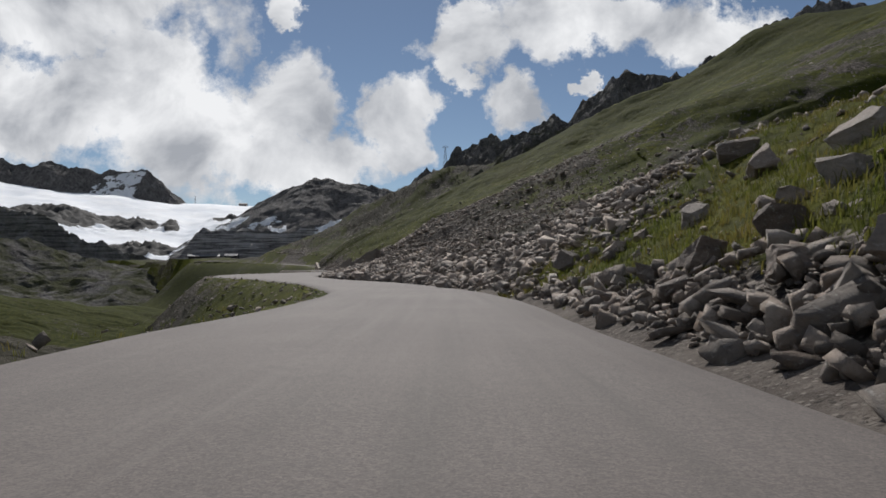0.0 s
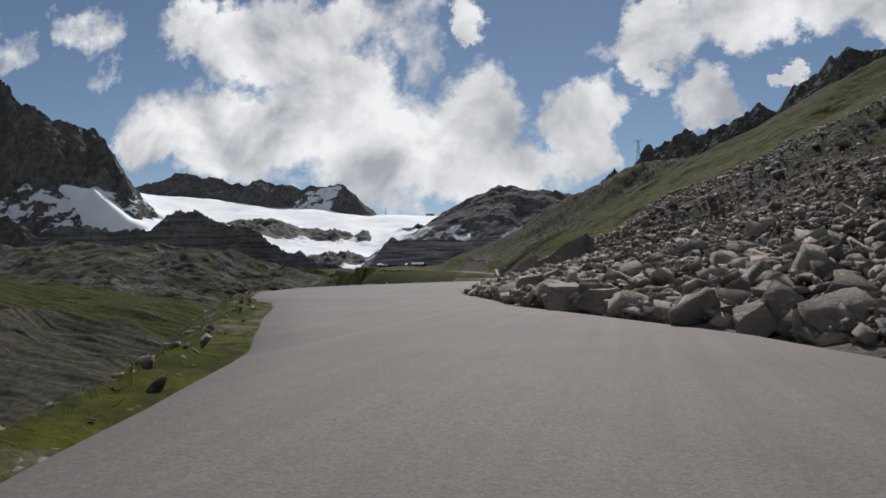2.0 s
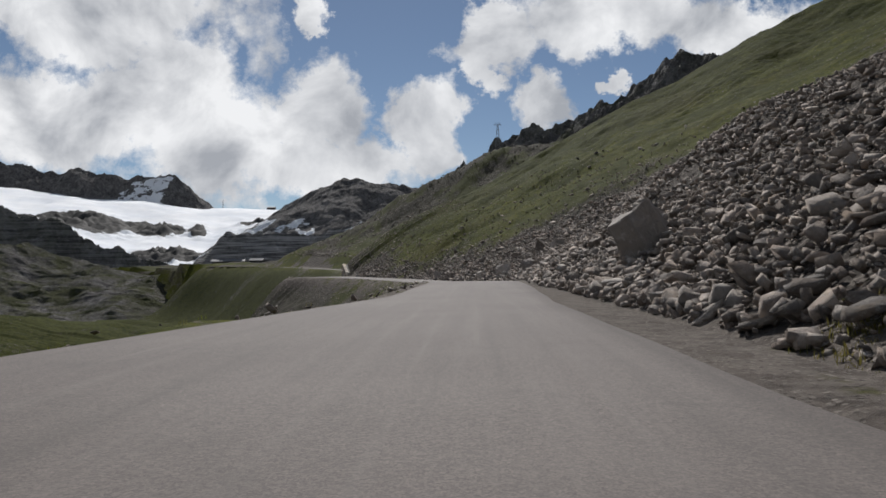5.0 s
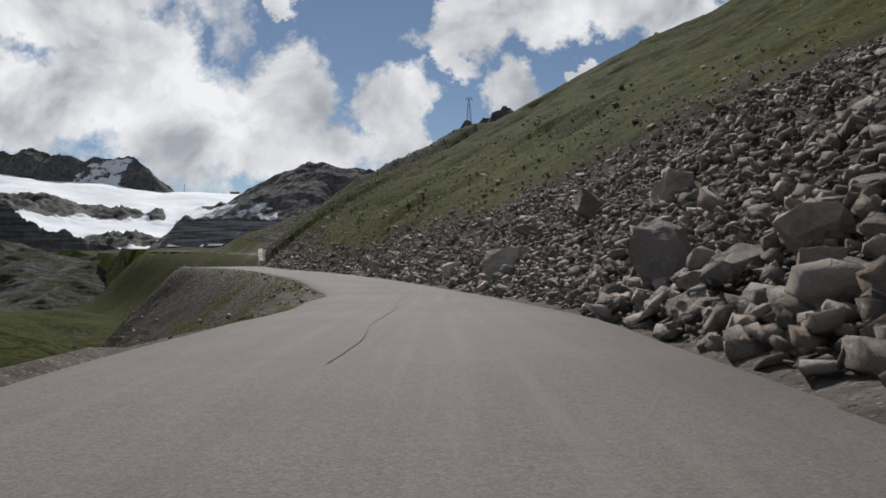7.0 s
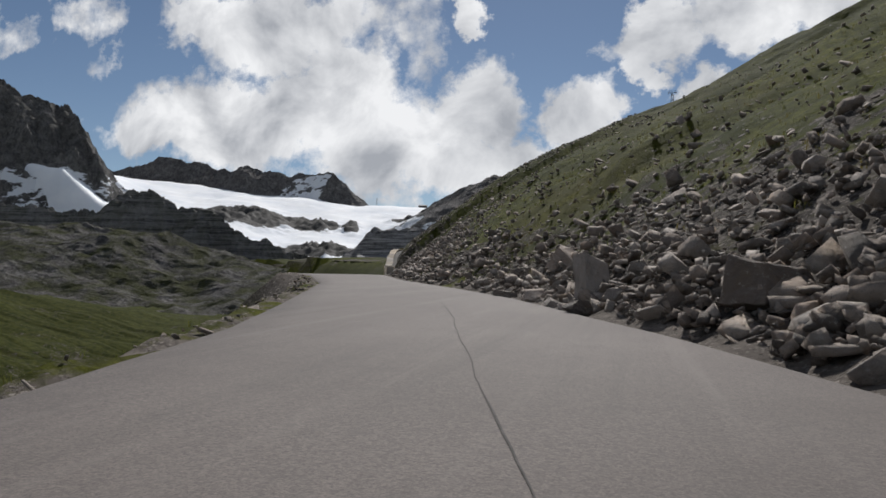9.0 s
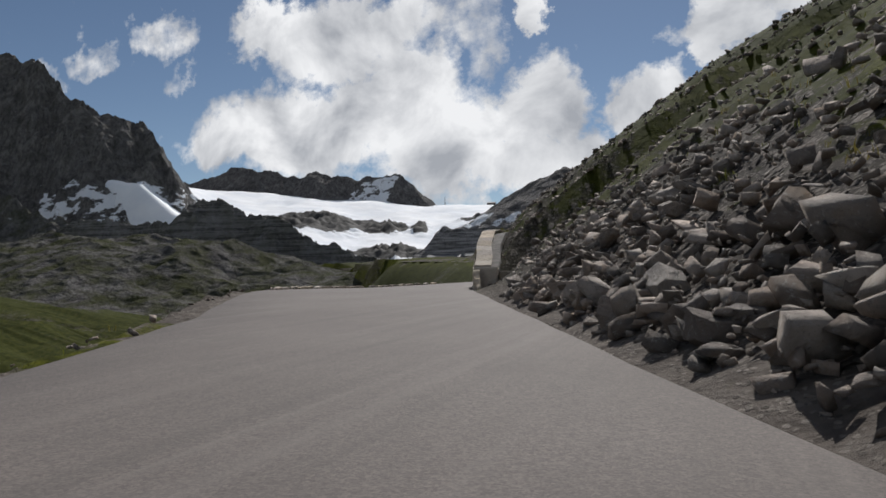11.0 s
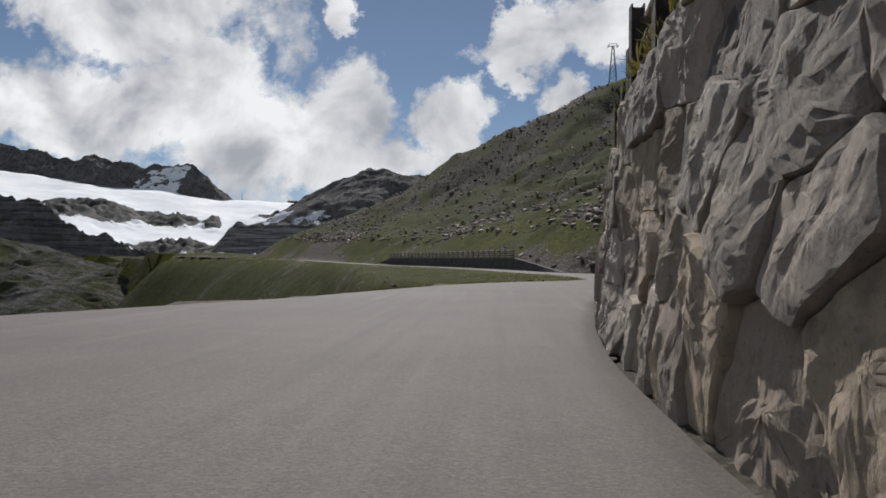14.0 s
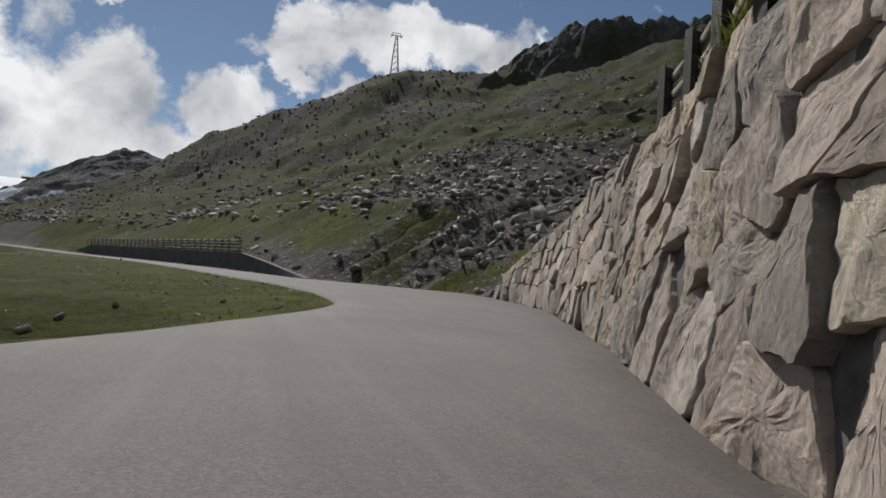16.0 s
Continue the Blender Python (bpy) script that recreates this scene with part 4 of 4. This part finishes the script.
for i in order:
    cs, ch = seeds[i]
    top = tall_at(cs)
    if ch > top + 0.25 or top < 0.2:
        continue
    poly = [(cs - 1.6, ch - 1.3), (cs + 1.6, ch - 1.3), (cs + 1.6, ch + 1.3), (cs - 1.6, ch + 1.3)]
    near = np.argsort((seeds[:, 0] - cs) ** 2 * 0.8 + (seeds[:, 1] - ch) ** 2 * 1.6)[1:16]
    for j in near:
        dx, dy = (seeds[j, 0] - cs) * 0.8, (seeds[j, 1] - ch) * 1.6
        poly = clip(poly, (seeds[j, 0] + cs) / 2, (seeds[j, 1] + ch) / 2, dx, dy)
    slope = max(-0.6, min(0.3, (tall_at(cs + 0.6) - tall_at(cs - 0.6)) / 1.2))
    poly = clip(poly, cs, top + rng.uniform(-0.05, 0.06), -slope, 1.0)
    poly = clip(poly, cs, -0.12, 0.0, -1.0)
    if len(poly) < 3:
        continue
    pc = np.mean(poly, 0)
    span = max(np.ptp([p[0] for p in poly]), np.ptp([p[1] for p in poly]))
    if span < 0.2:
        continue
    poly = [(pc[0] + (x - pc[0]) * (1 - 0.006 / span * 2), pc[1] + (y - pc[1]) * (1 - 0.006 / span * 2)) for x, y in poly]
    # a worn outline: corners cut, sides wavering
    worn, near_one = [], made < 300
    for a, b in zip(poly, poly[1:] + poly[:1]):
        cuts = max(2, int(math.dist(a, b) / (0.085 if near_one else 0.35)))
        worn += [(a[0] + (b[0] - a[0]) * (q + 0.5) / cuts, a[1] + (b[1] - a[1]) * (q + 0.5) / cuts) for q in range(cuts)]
    worn = [(x + 0.05 * noise.noise(Vector((x * 2.4, y * 2.4, 0.3))) + 0.025 * noise.noise(Vector((x * 8, y * 8, i))),
             y + 0.05 * noise.noise(Vector((x * 2.4, y * 2.4, 7.7))) + 0.025 * noise.noise(Vector((x * 8, y * 8, i + 7.7)))) for x, y in worn]
    bm = bmesh.new() if near_one else extra
    proud = rng.uniform(0.0, 0.10)
    lean = rng.normal(0, 0.05, 2)
    # a broken face: two or three planes that meet in ridges
    facets = [(rng.normal(0, 0.10), rng.normal(0, 0.10), rng.uniform(0.0, 0.05)) for _ in range(3)]
    rings = []
    steps = ((1.0, -0.2), (1.0, 0.12), (0.99, 0.78), (0.965, 0.97), (0.87, 1.0), (0.74, 1.0), (0.6, 1.0), (0.44, 1.0), (0.27, 1.0), (0.1, 1.0)) if near_one else ((1.0, -0.2), (1.0, 0.3), (0.93, 1.0), (0.55, 1.0))
    for scale, lift in steps:
        ring = []
        for x, y in worn:
            qx, qy = pc[0] + (x - pc[0]) * scale, pc[1] + (y - pc[1]) * scale
            if near_one and scale < 0.95:
                qx, qy = qx + rng.uniform(-0.03, 0.03), qy + rng.uniform(-0.03, 0.03)
            out = lift
            if lift > -0.1:
                face = min(0.03 + fa * (qx - pc[0]) + fb * (qy - pc[1]) + fc for fa, fb, fc in facets)
                rough = 0.050 * noise.noise(Vector((qx * 1.7, qy * 1.7, i * 0.37))) + 0.036 * noise.noise(Vector((qx * 4.5, qy * 4.5, i * 0.37))) + (0.018 * noise.noise(Vector((qx * 10, qy * 10, i * 0.37))) if near_one else 0)
                out = (proud + max(face, -0.02) + lean[0] * (qx - pc[0]) + lean[1] * (qy - pc[1])) * max(lift, 0.0) + rough * (0.35 + 0.65 * max(lift, 0.0)) - 0.06 * (1 - max(lift, 0.0))
                out = min(out, 0.17)
            ring.append(bm.verts.new(on_wall(qx, qy, out)))
        rings.append(ring)
    for a, b in zip(rings, rings[1:]):
        for k in range(len(a)):
            bm.faces.new((a[k], a[(k + 1) % len(a)], b[(k + 1) % len(a)], b[k]))
    bm.faces.new(rings[-1])
    if made < 300:
        bmesh.ops.recalc_face_normals(bm, faces=bm.faces)
        part("stone", bm, WALLSTONE, wall)
    made += 1
bmesh.ops.recalc_face_normals(extra, faces=extra.faces)
tagged(part("further_stones", extra, WALLSTONE, wall), kind="stuff")
# rough blocks that close the wall's low end
for a, b, far, up in ((0.1, 1.2, 0.75, 0.99), (0.3, 1.3, 1.95, 0.80)):
    bm = bmesh.new()
    bmesh.ops.create_cube(bm, size=1.0)
    bmesh.ops.bevel(bm, geom=list(bm.edges), offset=0.05, segments=1, affect="EDGES")
    for v in bm.verts:
        s, out, h = run_at(306.2) + a + (b - a) * (v.co.x + 0.5), 0.10 - (far - 0.75) - (v.co.y + 0.5) * 1.15, -0.25 + (up + 0.25) * (v.co.z + 0.5)
        v.co = Vector(on_wall(s, h, out)) + noise.noise_vector(v.co * 5) * 0.03
    bmesh.ops.recalc_face_normals(bm, faces=bm.faces)
    part("end_block", bm, WALLSTONE, wall)
# cap slabs on the ramped start of the wall
s = run_at(306.75)
while s < run_at(322):
    long = rng.uniform(1.0, 1.5)
    bm = bmesh.new()
    ends = []
    for q in (s, s + long - 0.02):
        h = tall_at(q)
        ends.append([bm.verts.new(on_wall(q, h + up, out)) for up, out in ((0.0, 0.10), (0.10, 0.09), (0.11, -0.70), (0.0, -0.70))])
    a, b = ends
    for k in range(4):
        bm.faces.new((a[k], a[(k + 1) % 4], b[(k + 1) % 4], b[k]))
    bm.faces.new(a[::-1])
    bm.faces.new(b)
    bmesh.ops.recalc_face_normals(bm, faces=bm.faces)
    part("cap_slab", bm, WALLSTONE, wall)
    s += long

# ---- timber fence on top of the wall ----


def log_fence(label, posts, tall, rails, thick, mat_post, toward=Vector((-1, 0, 0)), slim=1.0):
    """Steel posts with round timber rails between them. posts: feet of the posts."""
    fence = tagged(new("rockfall_fence"), label, "fence")
    for p in posts:
        bm = bmesh.new()
        q = p + toward * thick
        beam(bm, q - Vector((0, 0, 0.4)), q + Vector((0, 0, tall * 1.02)), thick * 1.1 * slim, thick * 0.9 * slim)
        for sgn in (-1, 1) if slim == 1.0 else ():
            beam(bm, q + Vector((sgn * thick * 0.6, 0, -0.4)), q + Vector((sgn * thick * 0.6, 0, tall * 1.06)), thick * 0.16, thick * 1.5)
        part("post", bm, mat_post, fence, "dark rusty steel post" if slim == 1.0 else "")
    for a, b in zip(posts, posts[1:]):
        for k in range(rails):
            up = tall * (k + 0.5) / rails
            bm = bmesh.new()
            sag = Vector((0, 0, rng.normal(0, 0.02)))
            beam(bm, a + Vector((0, 0, up)) + sag, b + Vector((0, 0, up)) - sag, thick * 1.25, thick * 1.1, 8)
            part("rail", bm, WOOD, fence, flat=False)
    return fence


RUSTY = material("rusty_steel", lambda n, p: (two(n, p, 5.0, (0.035, 0.030, 0.028), (0.075, 0.060, 0.05)), n.noise(p, 30.0)), 0.7)
posts = [Vector(on_wall(s, tall_at(s) + 0.0, -0.22)) for s in np.arange(run_at(350), run_at(397), 2.3)]
log_fence("weathered log rail fence on steel posts above the wall", posts, 1.15, 3, 0.15, RUSTY)

# ---- the onward road's concrete wall with its fence ----
far_ids = [i for i in range(len(LINE)) if 441 < LINE[i, 1] < 556]


def beside(i, d, up):
    return Vector((LINE[i, 0] + SIDE[i, 0] * d, LINE[i, 1] + SIDE[i, 1] * d, LINE[i, 2] + up))


bm = bmesh.new()
cols = []
for n_, i in enumerate(far_ids):
    t = n_ / (len(far_ids) - 1)
    h = 1.9 * min(1, t / 0.16 + 0.02) * (1 if t < 0.85 else max(0.1, (1 - t) / 0.15))
    cols.append([bm.verts.new(beside(i, *q)) for q in ((4.5, -0.3), (4.75, h), (5.3, h), (5.4, -0.3))])
for a, b in zip(cols, cols[1:]):
    for k in range(3):
        bm.faces.new((a[k], b[k], b[k + 1], a[k + 1]))
bm.faces.new(cols[0])
bm.faces.new(cols[-1][::-1])
bmesh.ops.recalc_face_normals(bm, faces=bm.faces)
CONCRETE = material("old_concrete", lambda n, p: (two(n, p, 0.8, (0.045, 0.043, 0.041), (0.085, 0.081, 0.077)), n.noise(p, 8.0)), 0.9)
tagged(part("concrete_wall", bm, CONCRETE), "dark grey concrete retaining wall beside the onward road", "wall", kind="structure")
some = far_ids[int(len(far_ids) * 0.16):int(len(far_ids) * 0.88):2]
log_fence("weathered wooden rockfall fence along the far retaining wall", [beside(i, 5.05, 1.9) for i in some], 1.5, 4, 0.19, WOOD, slim=0.55)

# ---- lift pylon on the hill ----


def pylon(x, y, z, tall, foot, label, arms=True):
    ob = tagged(new("lift_pylon"), label, "pylon")
    ob.location = (x, y, z)
    lattice, head = bmesh.new(), bmesh.new()
    corners = [(-1, -1), (1, -1), (1, 1), (-1, 1)]
    thick = tall * 0.0055
    for cx, cy in corners:
        bm = bmesh.new()
        beam(bm, (cx * foot, cy * foot, -1.5), (cx * foot * 0.18, cy * foot * 0.18, tall), thick * 1.5)
        part("leg", bm, STEEL, ob)
    steps = 8
    for k in range(steps):
        z0, z1 = tall * k / steps, tall * (k + 1) / steps
        r0, r1 = foot * (1 - 0.82 * k / steps), foot * (1 - 0.82 * (k + 1) / steps)
        for (ax, ay), (bx, by) in zip(corners, corners[1:] + corners[:1]):
            beam(lattice, (ax * r0, ay * r0, z0), (bx * r1, by * r1, z1), thick)
            beam(lattice, (bx * r0, by * r0, z0), (ax * r1, ay * r1, z1), thick)
    part("lattice", lattice, STEEL, ob)
    if arms:
        beam(head, (-foot * 1.15, 0, tall), (foot * 1.15, 0, tall), thick * 2.4)
        beam(head, (-foot * 0.9, 0, tall * 1.05), (foot * 0.9, 0, tall * 1.05), thick * 1.6)
        for sgn in (-1, 1):
            beam(head, (sgn * foot * 1.0, -foot * 0.7, tall * 0.99), (sgn * foot * 1.0, foot * 0.7, tall * 0.99), thick * 2.6)
            beam(head, (sgn * foot * 0.9, 0, tall), (sgn * foot * 0.75, 0, tall * 1.06), thick * 1.6)
        part("crossarm", head, STEEL, ob)
    else:
        head.free()
    return ob


for x, y, top, tall, foot, label in ((2.4, 742, 128.5, 25.0, 2.6, "grey steel lattice pylon of a cable lift on the hilltop"),):
    base = float(height(np.array([x]), np.array([y]))[0])
    pylon(x, y, base, top - base, foot, label)

# ---- small things far off: lift masts, a ridge hut and the station at the glacier's foot ----
pylon(-1405, 4010, 372, 42.0, 3.0, "thin grey lift mast on the snow saddle", arms=True)


def house(name, label, x, y, z, wide, deep, tall, turn, mat_wall, mat_roof, windows):
    ob = tagged(new(name), label, "building")
    ob.matrix_world = pose(x, y, z, 0, 0, turn)
    bm = bmesh.new()
    beam(bm, (0, 0, -tall * 0.4), (0, 0, tall), wide, deep)
    part("wall", bm, mat_wall, ob)
    bm = bmesh.new()
    hw, hd = wide * 0.54, deep * 0.58
    pts = [bm.verts.new(q) for q in ((-hw, -hd, tall), (hw, -hd, tall), (hw, hd, tall), (-hw, hd, tall), (-hw, 0, tall * 1.45), (hw, 0, tall * 1.45))]
    for f in ((0, 1, 5, 4), (2, 3, 4, 5), (0, 4, 3), (1, 2, 5), (3, 2, 1, 0)):
        bm.faces.new([pts[i] for i in f])
    part("roof", bm, mat_roof, ob)
    for k in range(windows):
        bm = bmesh.new()
        cx = wide * ((k + 0.5) / windows - 0.5)
        beam(bm, (cx, -deep / 2 - 0.1, tall * 0.35), (cx, -deep / 2 - 0.1, tall * 0.7), wide / windows * 0.45, 0.4)
        part("window", bm, DARKGLASS, ob)
    return ob


DARKGLASS = material("dark_glass", lambda n, p: ((0.02, 0.022, 0.025), None), 0.15)
TIMBER_DARK = material("dark_timber", lambda n, p: (two(n, p, 0.5, (0.035, 0.030, 0.026), (0.06, 0.052, 0.045)), None), 0.85)
SHEET = material("sheet_roof", lambda n, p: (two(n, p, 0.3, (0.10, 0.10, 0.105), (0.16, 0.16, 0.165)), None), 0.5)
house("lift_station", "long dark lift station at the glacier's foot", -640, 1900, 22, 78, 22, 13, 8, TIMBER_DARK, SHEET, 8)
house("lift_station", "small dark valley station beside the snow", -560, 1880, 24, 34, 18, 12, -4, CONCRETE, SHEET, 4)
house("ridge_hut", "small dark hut on the snow saddle", -1130, 4000, 352, 44, 24, 16, 0, TIMBER_DARK, SHEET, 3)

# ---- grass tufts ----


def tuft(seed, blades, tall, spread):
    r = np.random.default_rng(seed)
    v, f = [], []
    for k in range(blades):
        a, lean, h = r.uniform(0, 6.28), r.uniform(0.15, 0.8), tall * r.uniform(0.55, 1.0)
        foot = np.array([r.normal(0, spread), r.normal(0, spread), -0.03])
        way, thin = np.array([math.cos(a), math.sin(a), 0]), np.array([-math.sin(a), math.cos(a), 0]) * h * 0.045
        mid, tip = foot + way * lean * h * 0.3 + (0, 0, h * 0.6), foot + way * lean * h + (0, 0, h * (1 - 0.25 * lean))
        i = len(v)
        v += [foot - thin, foot + thin, mid + thin * 0.8, mid - thin * 0.8, tip]
        f += [(i, i + 1, i + 2), (i, i + 2, i + 3), (i + 3, i + 2, i + 4)]
    return np.array(v), np.array(f)


TUFTS = [tuft(k, 7, 1.0, 0.3) for k in range(10)]
GRASS = material("grass_blades", lambda n, p: (n.mix(n.ramp(n.noise(p, 0.35, 4.0), 0.42, 0.62, 0.0, 0.8), n.mix(n.add("ShaderNodeNewGeometry").outputs["Random Per Island"], (0.050, 0.066, 0.012), (0.115, 0.128, 0.024)), (0.165, 0.130, 0.040)), None), 0.7)
# thin blades let the sun through
blades = GRASS.node_tree
plain, last = [next(q for q in blades.nodes if q.bl_idname == kind) for kind in ("ShaderNodeBsdfPrincipled", "ShaderNodeOutputMaterial")]
lit, both = blades.nodes.new("ShaderNodeBsdfTranslucent"), blades.nodes.new("ShaderNodeMixShader")
blades.links.new(plain.inputs["Base Color"].links[0].from_socket, lit.inputs["Color"])
both.inputs[0].default_value = 0.5
for k, source in enumerate((plain, lit)):
    blades.links.new(source.outputs[0], both.inputs[k + 1])
blades.links.new(both.outputs[0], last.inputs[0])


def sward(name, label, n, ys, ds, size, seed, side=1, least=0.42):
    r = np.random.default_rng(seed)
    y = r.uniform(*ys, n)
    d = ds[0] + (ds[1] - ds[0]) * r.uniform(0, 1, n) ** 1.3
    x, yy = beside_line(y, d * side)
    dd, _, idx = off_road(x, yy)
    ly = LINE[idx, 1]
    ok = (dd > hill_foot(ly) - 0.3) if side > 0 else (dd < -left_edge(ly) - 0.4)
    ok &= (grass_at(x, yy, dd) + r.normal(0, 0.08, n) > least) & ~((yy > 298) & (yy < 425) & (dd > 0) & (dd < right_edge(yy) + 2.0))
    x, yy = x[ok], yy[ok]
    m = len(x)
    s = r.uniform(*size, m)
    tagged(soup(name, TUFTS, np.stack([x, yy, height(x, yy) - 0.02], 1), s, turn_matrices(m, r, 0.12), GRASS, r.integers(0, len(TUFTS), m)), label, "grass", kind="stuff")


sward("slope_grass", "tufts of yellow-green alpine grass on the slope", 14000, (0, 300), (4, 40), (0.12, 0.34), 201)
sward("first_slope_grass", "long yellow-green grass between the boulders", 12000, (0, 50), (4, 26), (0.14, 0.40), 205, least=0.36)
sward("foot_plants", "low yellow-green plants between the stones at the road's edge", 3600, (84, 134), (3.4, 5.6), (0.08, 0.26), 206, least=0.0)
sward("bank_grass", "tufts of grass on the bank at the valley side", 9000, (0, 430), (2.4, 13), (0.08, 0.2), 202, side=-1, least=0.40)
sward("knoll_grass", "short grass on the knoll inside the bend", 3500, (395, 560), (3.4, 34), (0.06, 0.15), 203, side=-1, least=0.4)
sward("bowl_grass", "patches of bright grass at the foot of the bowl", 4500, (410, 560), (5, 50), (0.15, 0.35), 204)

# ---- tar seams on the road ----


def seam(course, wide, seed):
    """A crack along the road. course: pairs of y and offset from the road's line."""
    ys, offs = zip(*course)
    a, b = np.searchsorted(RUN, run_at(ys[0])), np.searchsorted(RUN, run_at(ys[-1]))
    r = np.arange(RUN[a], RUN[b], 0.4)
    at = [np.interp(r, RUN, q) for q in (LINE[:, 0], LINE[:, 1], LINE[:, 2], SIDE[:, 0], SIDE[:, 1])]
    o = np.interp(at[1], ys, offs) + 0.22 * fbm(r, r * 0 + seed, 5, 5, 0.6, seed)
    wd = wide * (0.5 + 1.0 * (fbm(r, r * 0, 2.0, 3, 0.5, seed + 5) + 0.5))
    v = []
    for sgn in (-1, 1):
        q = o + sgn * wd / 2
        v.append(np.stack([at[0] + at[3] * q, at[1] + at[4] * q, at[2] + 0.006 - 0.03 * (o / 4) ** 2], 1))
    v = np.stack(v, 1).reshape(-1, 3)
    ob = new("tar_seam", mesh_from("tar_seam", v, grid_faces(len(r), 2), TAR))
    tagged(ob, "dark tar seam in the worn asphalt", "road seam", kind="structure")


seam([(21, -1.3), (27, -1.1), (34, -1.2)], 0.016, 1)
seam([(184, -1.05), (191, -1.0), (203, -0.35), (216, 0.1), (229, 0.55), (235, 1.0), (249, 2.3), (262, 2.4)], 0.018, 2)

# ---- grass hanging over the wall's top ----
r = np.random.default_rng(211)
spots, sizes = [], []
for s in r.uniform(run_at(322), run_at(392), 2600):
    if fbm(np.array([s]), np.array([3.0]), 6, 3, 0.5, 77)[0] + r.normal(0, 0.08) > 0.02:
        spots.append(on_wall(s, tall_at(s) + 0.02, -0.02 - abs(r.normal(0, 0.5))))
        sizes.append(r.uniform(0.12, 0.42))
tagged(soup("wall_top_grass", TUFTS, np.array(spots), np.array(sizes), turn_matrices(len(sizes), r, 0.3), GRASS, r.integers(0, len(TUFTS), len(sizes))),
       "tufts of grass overhanging the retaining wall's top", "grass", kind="stuff")

# ---- pale edge stones on the valley side opposite the wall ----
EDGESTONES = []
for k in range(6):
    bm = rock_bm(700 + k, 3, (1.0, 0.36, 0.22), 0.012, (0.7, 0.95))
    me = bpy.data.meshes.new("edge_stone")
    bm.to_mesh(me)
    bm.free()
    me.materials.append(WALLSTONE)
    EDGESTONES.append(me)
s, k = run_at(318), 0
while s < run_at(352):
    long = rng.uniform(0.7, 1.5)
    i = int(np.searchsorted(RUN, s + long / 2))
    q = beside(i, -float(left_edge(LINE[i, 1])) + 0.05 + rng.normal(0, 0.05), 0.02)
    ob = new("edge_stone", EDGESTONES[k % 6])
    ob.matrix_world = pose(q.x, q.y, q.z, rng.normal(0, 3), rng.normal(0, 3), math.degrees(math.atan2(TAN[i, 1], TAN[i, 0])) + rng.normal(0, 4)) @ Matrix.Diagonal((long, 1.0, 1.1, 1))
    tagged(ob, "low pale edge stone along the valley side of the road", "edge stone", "edge stones along the road")
    s += long + rng.choice([0.05, 0.1, 0.5])
    k += 1
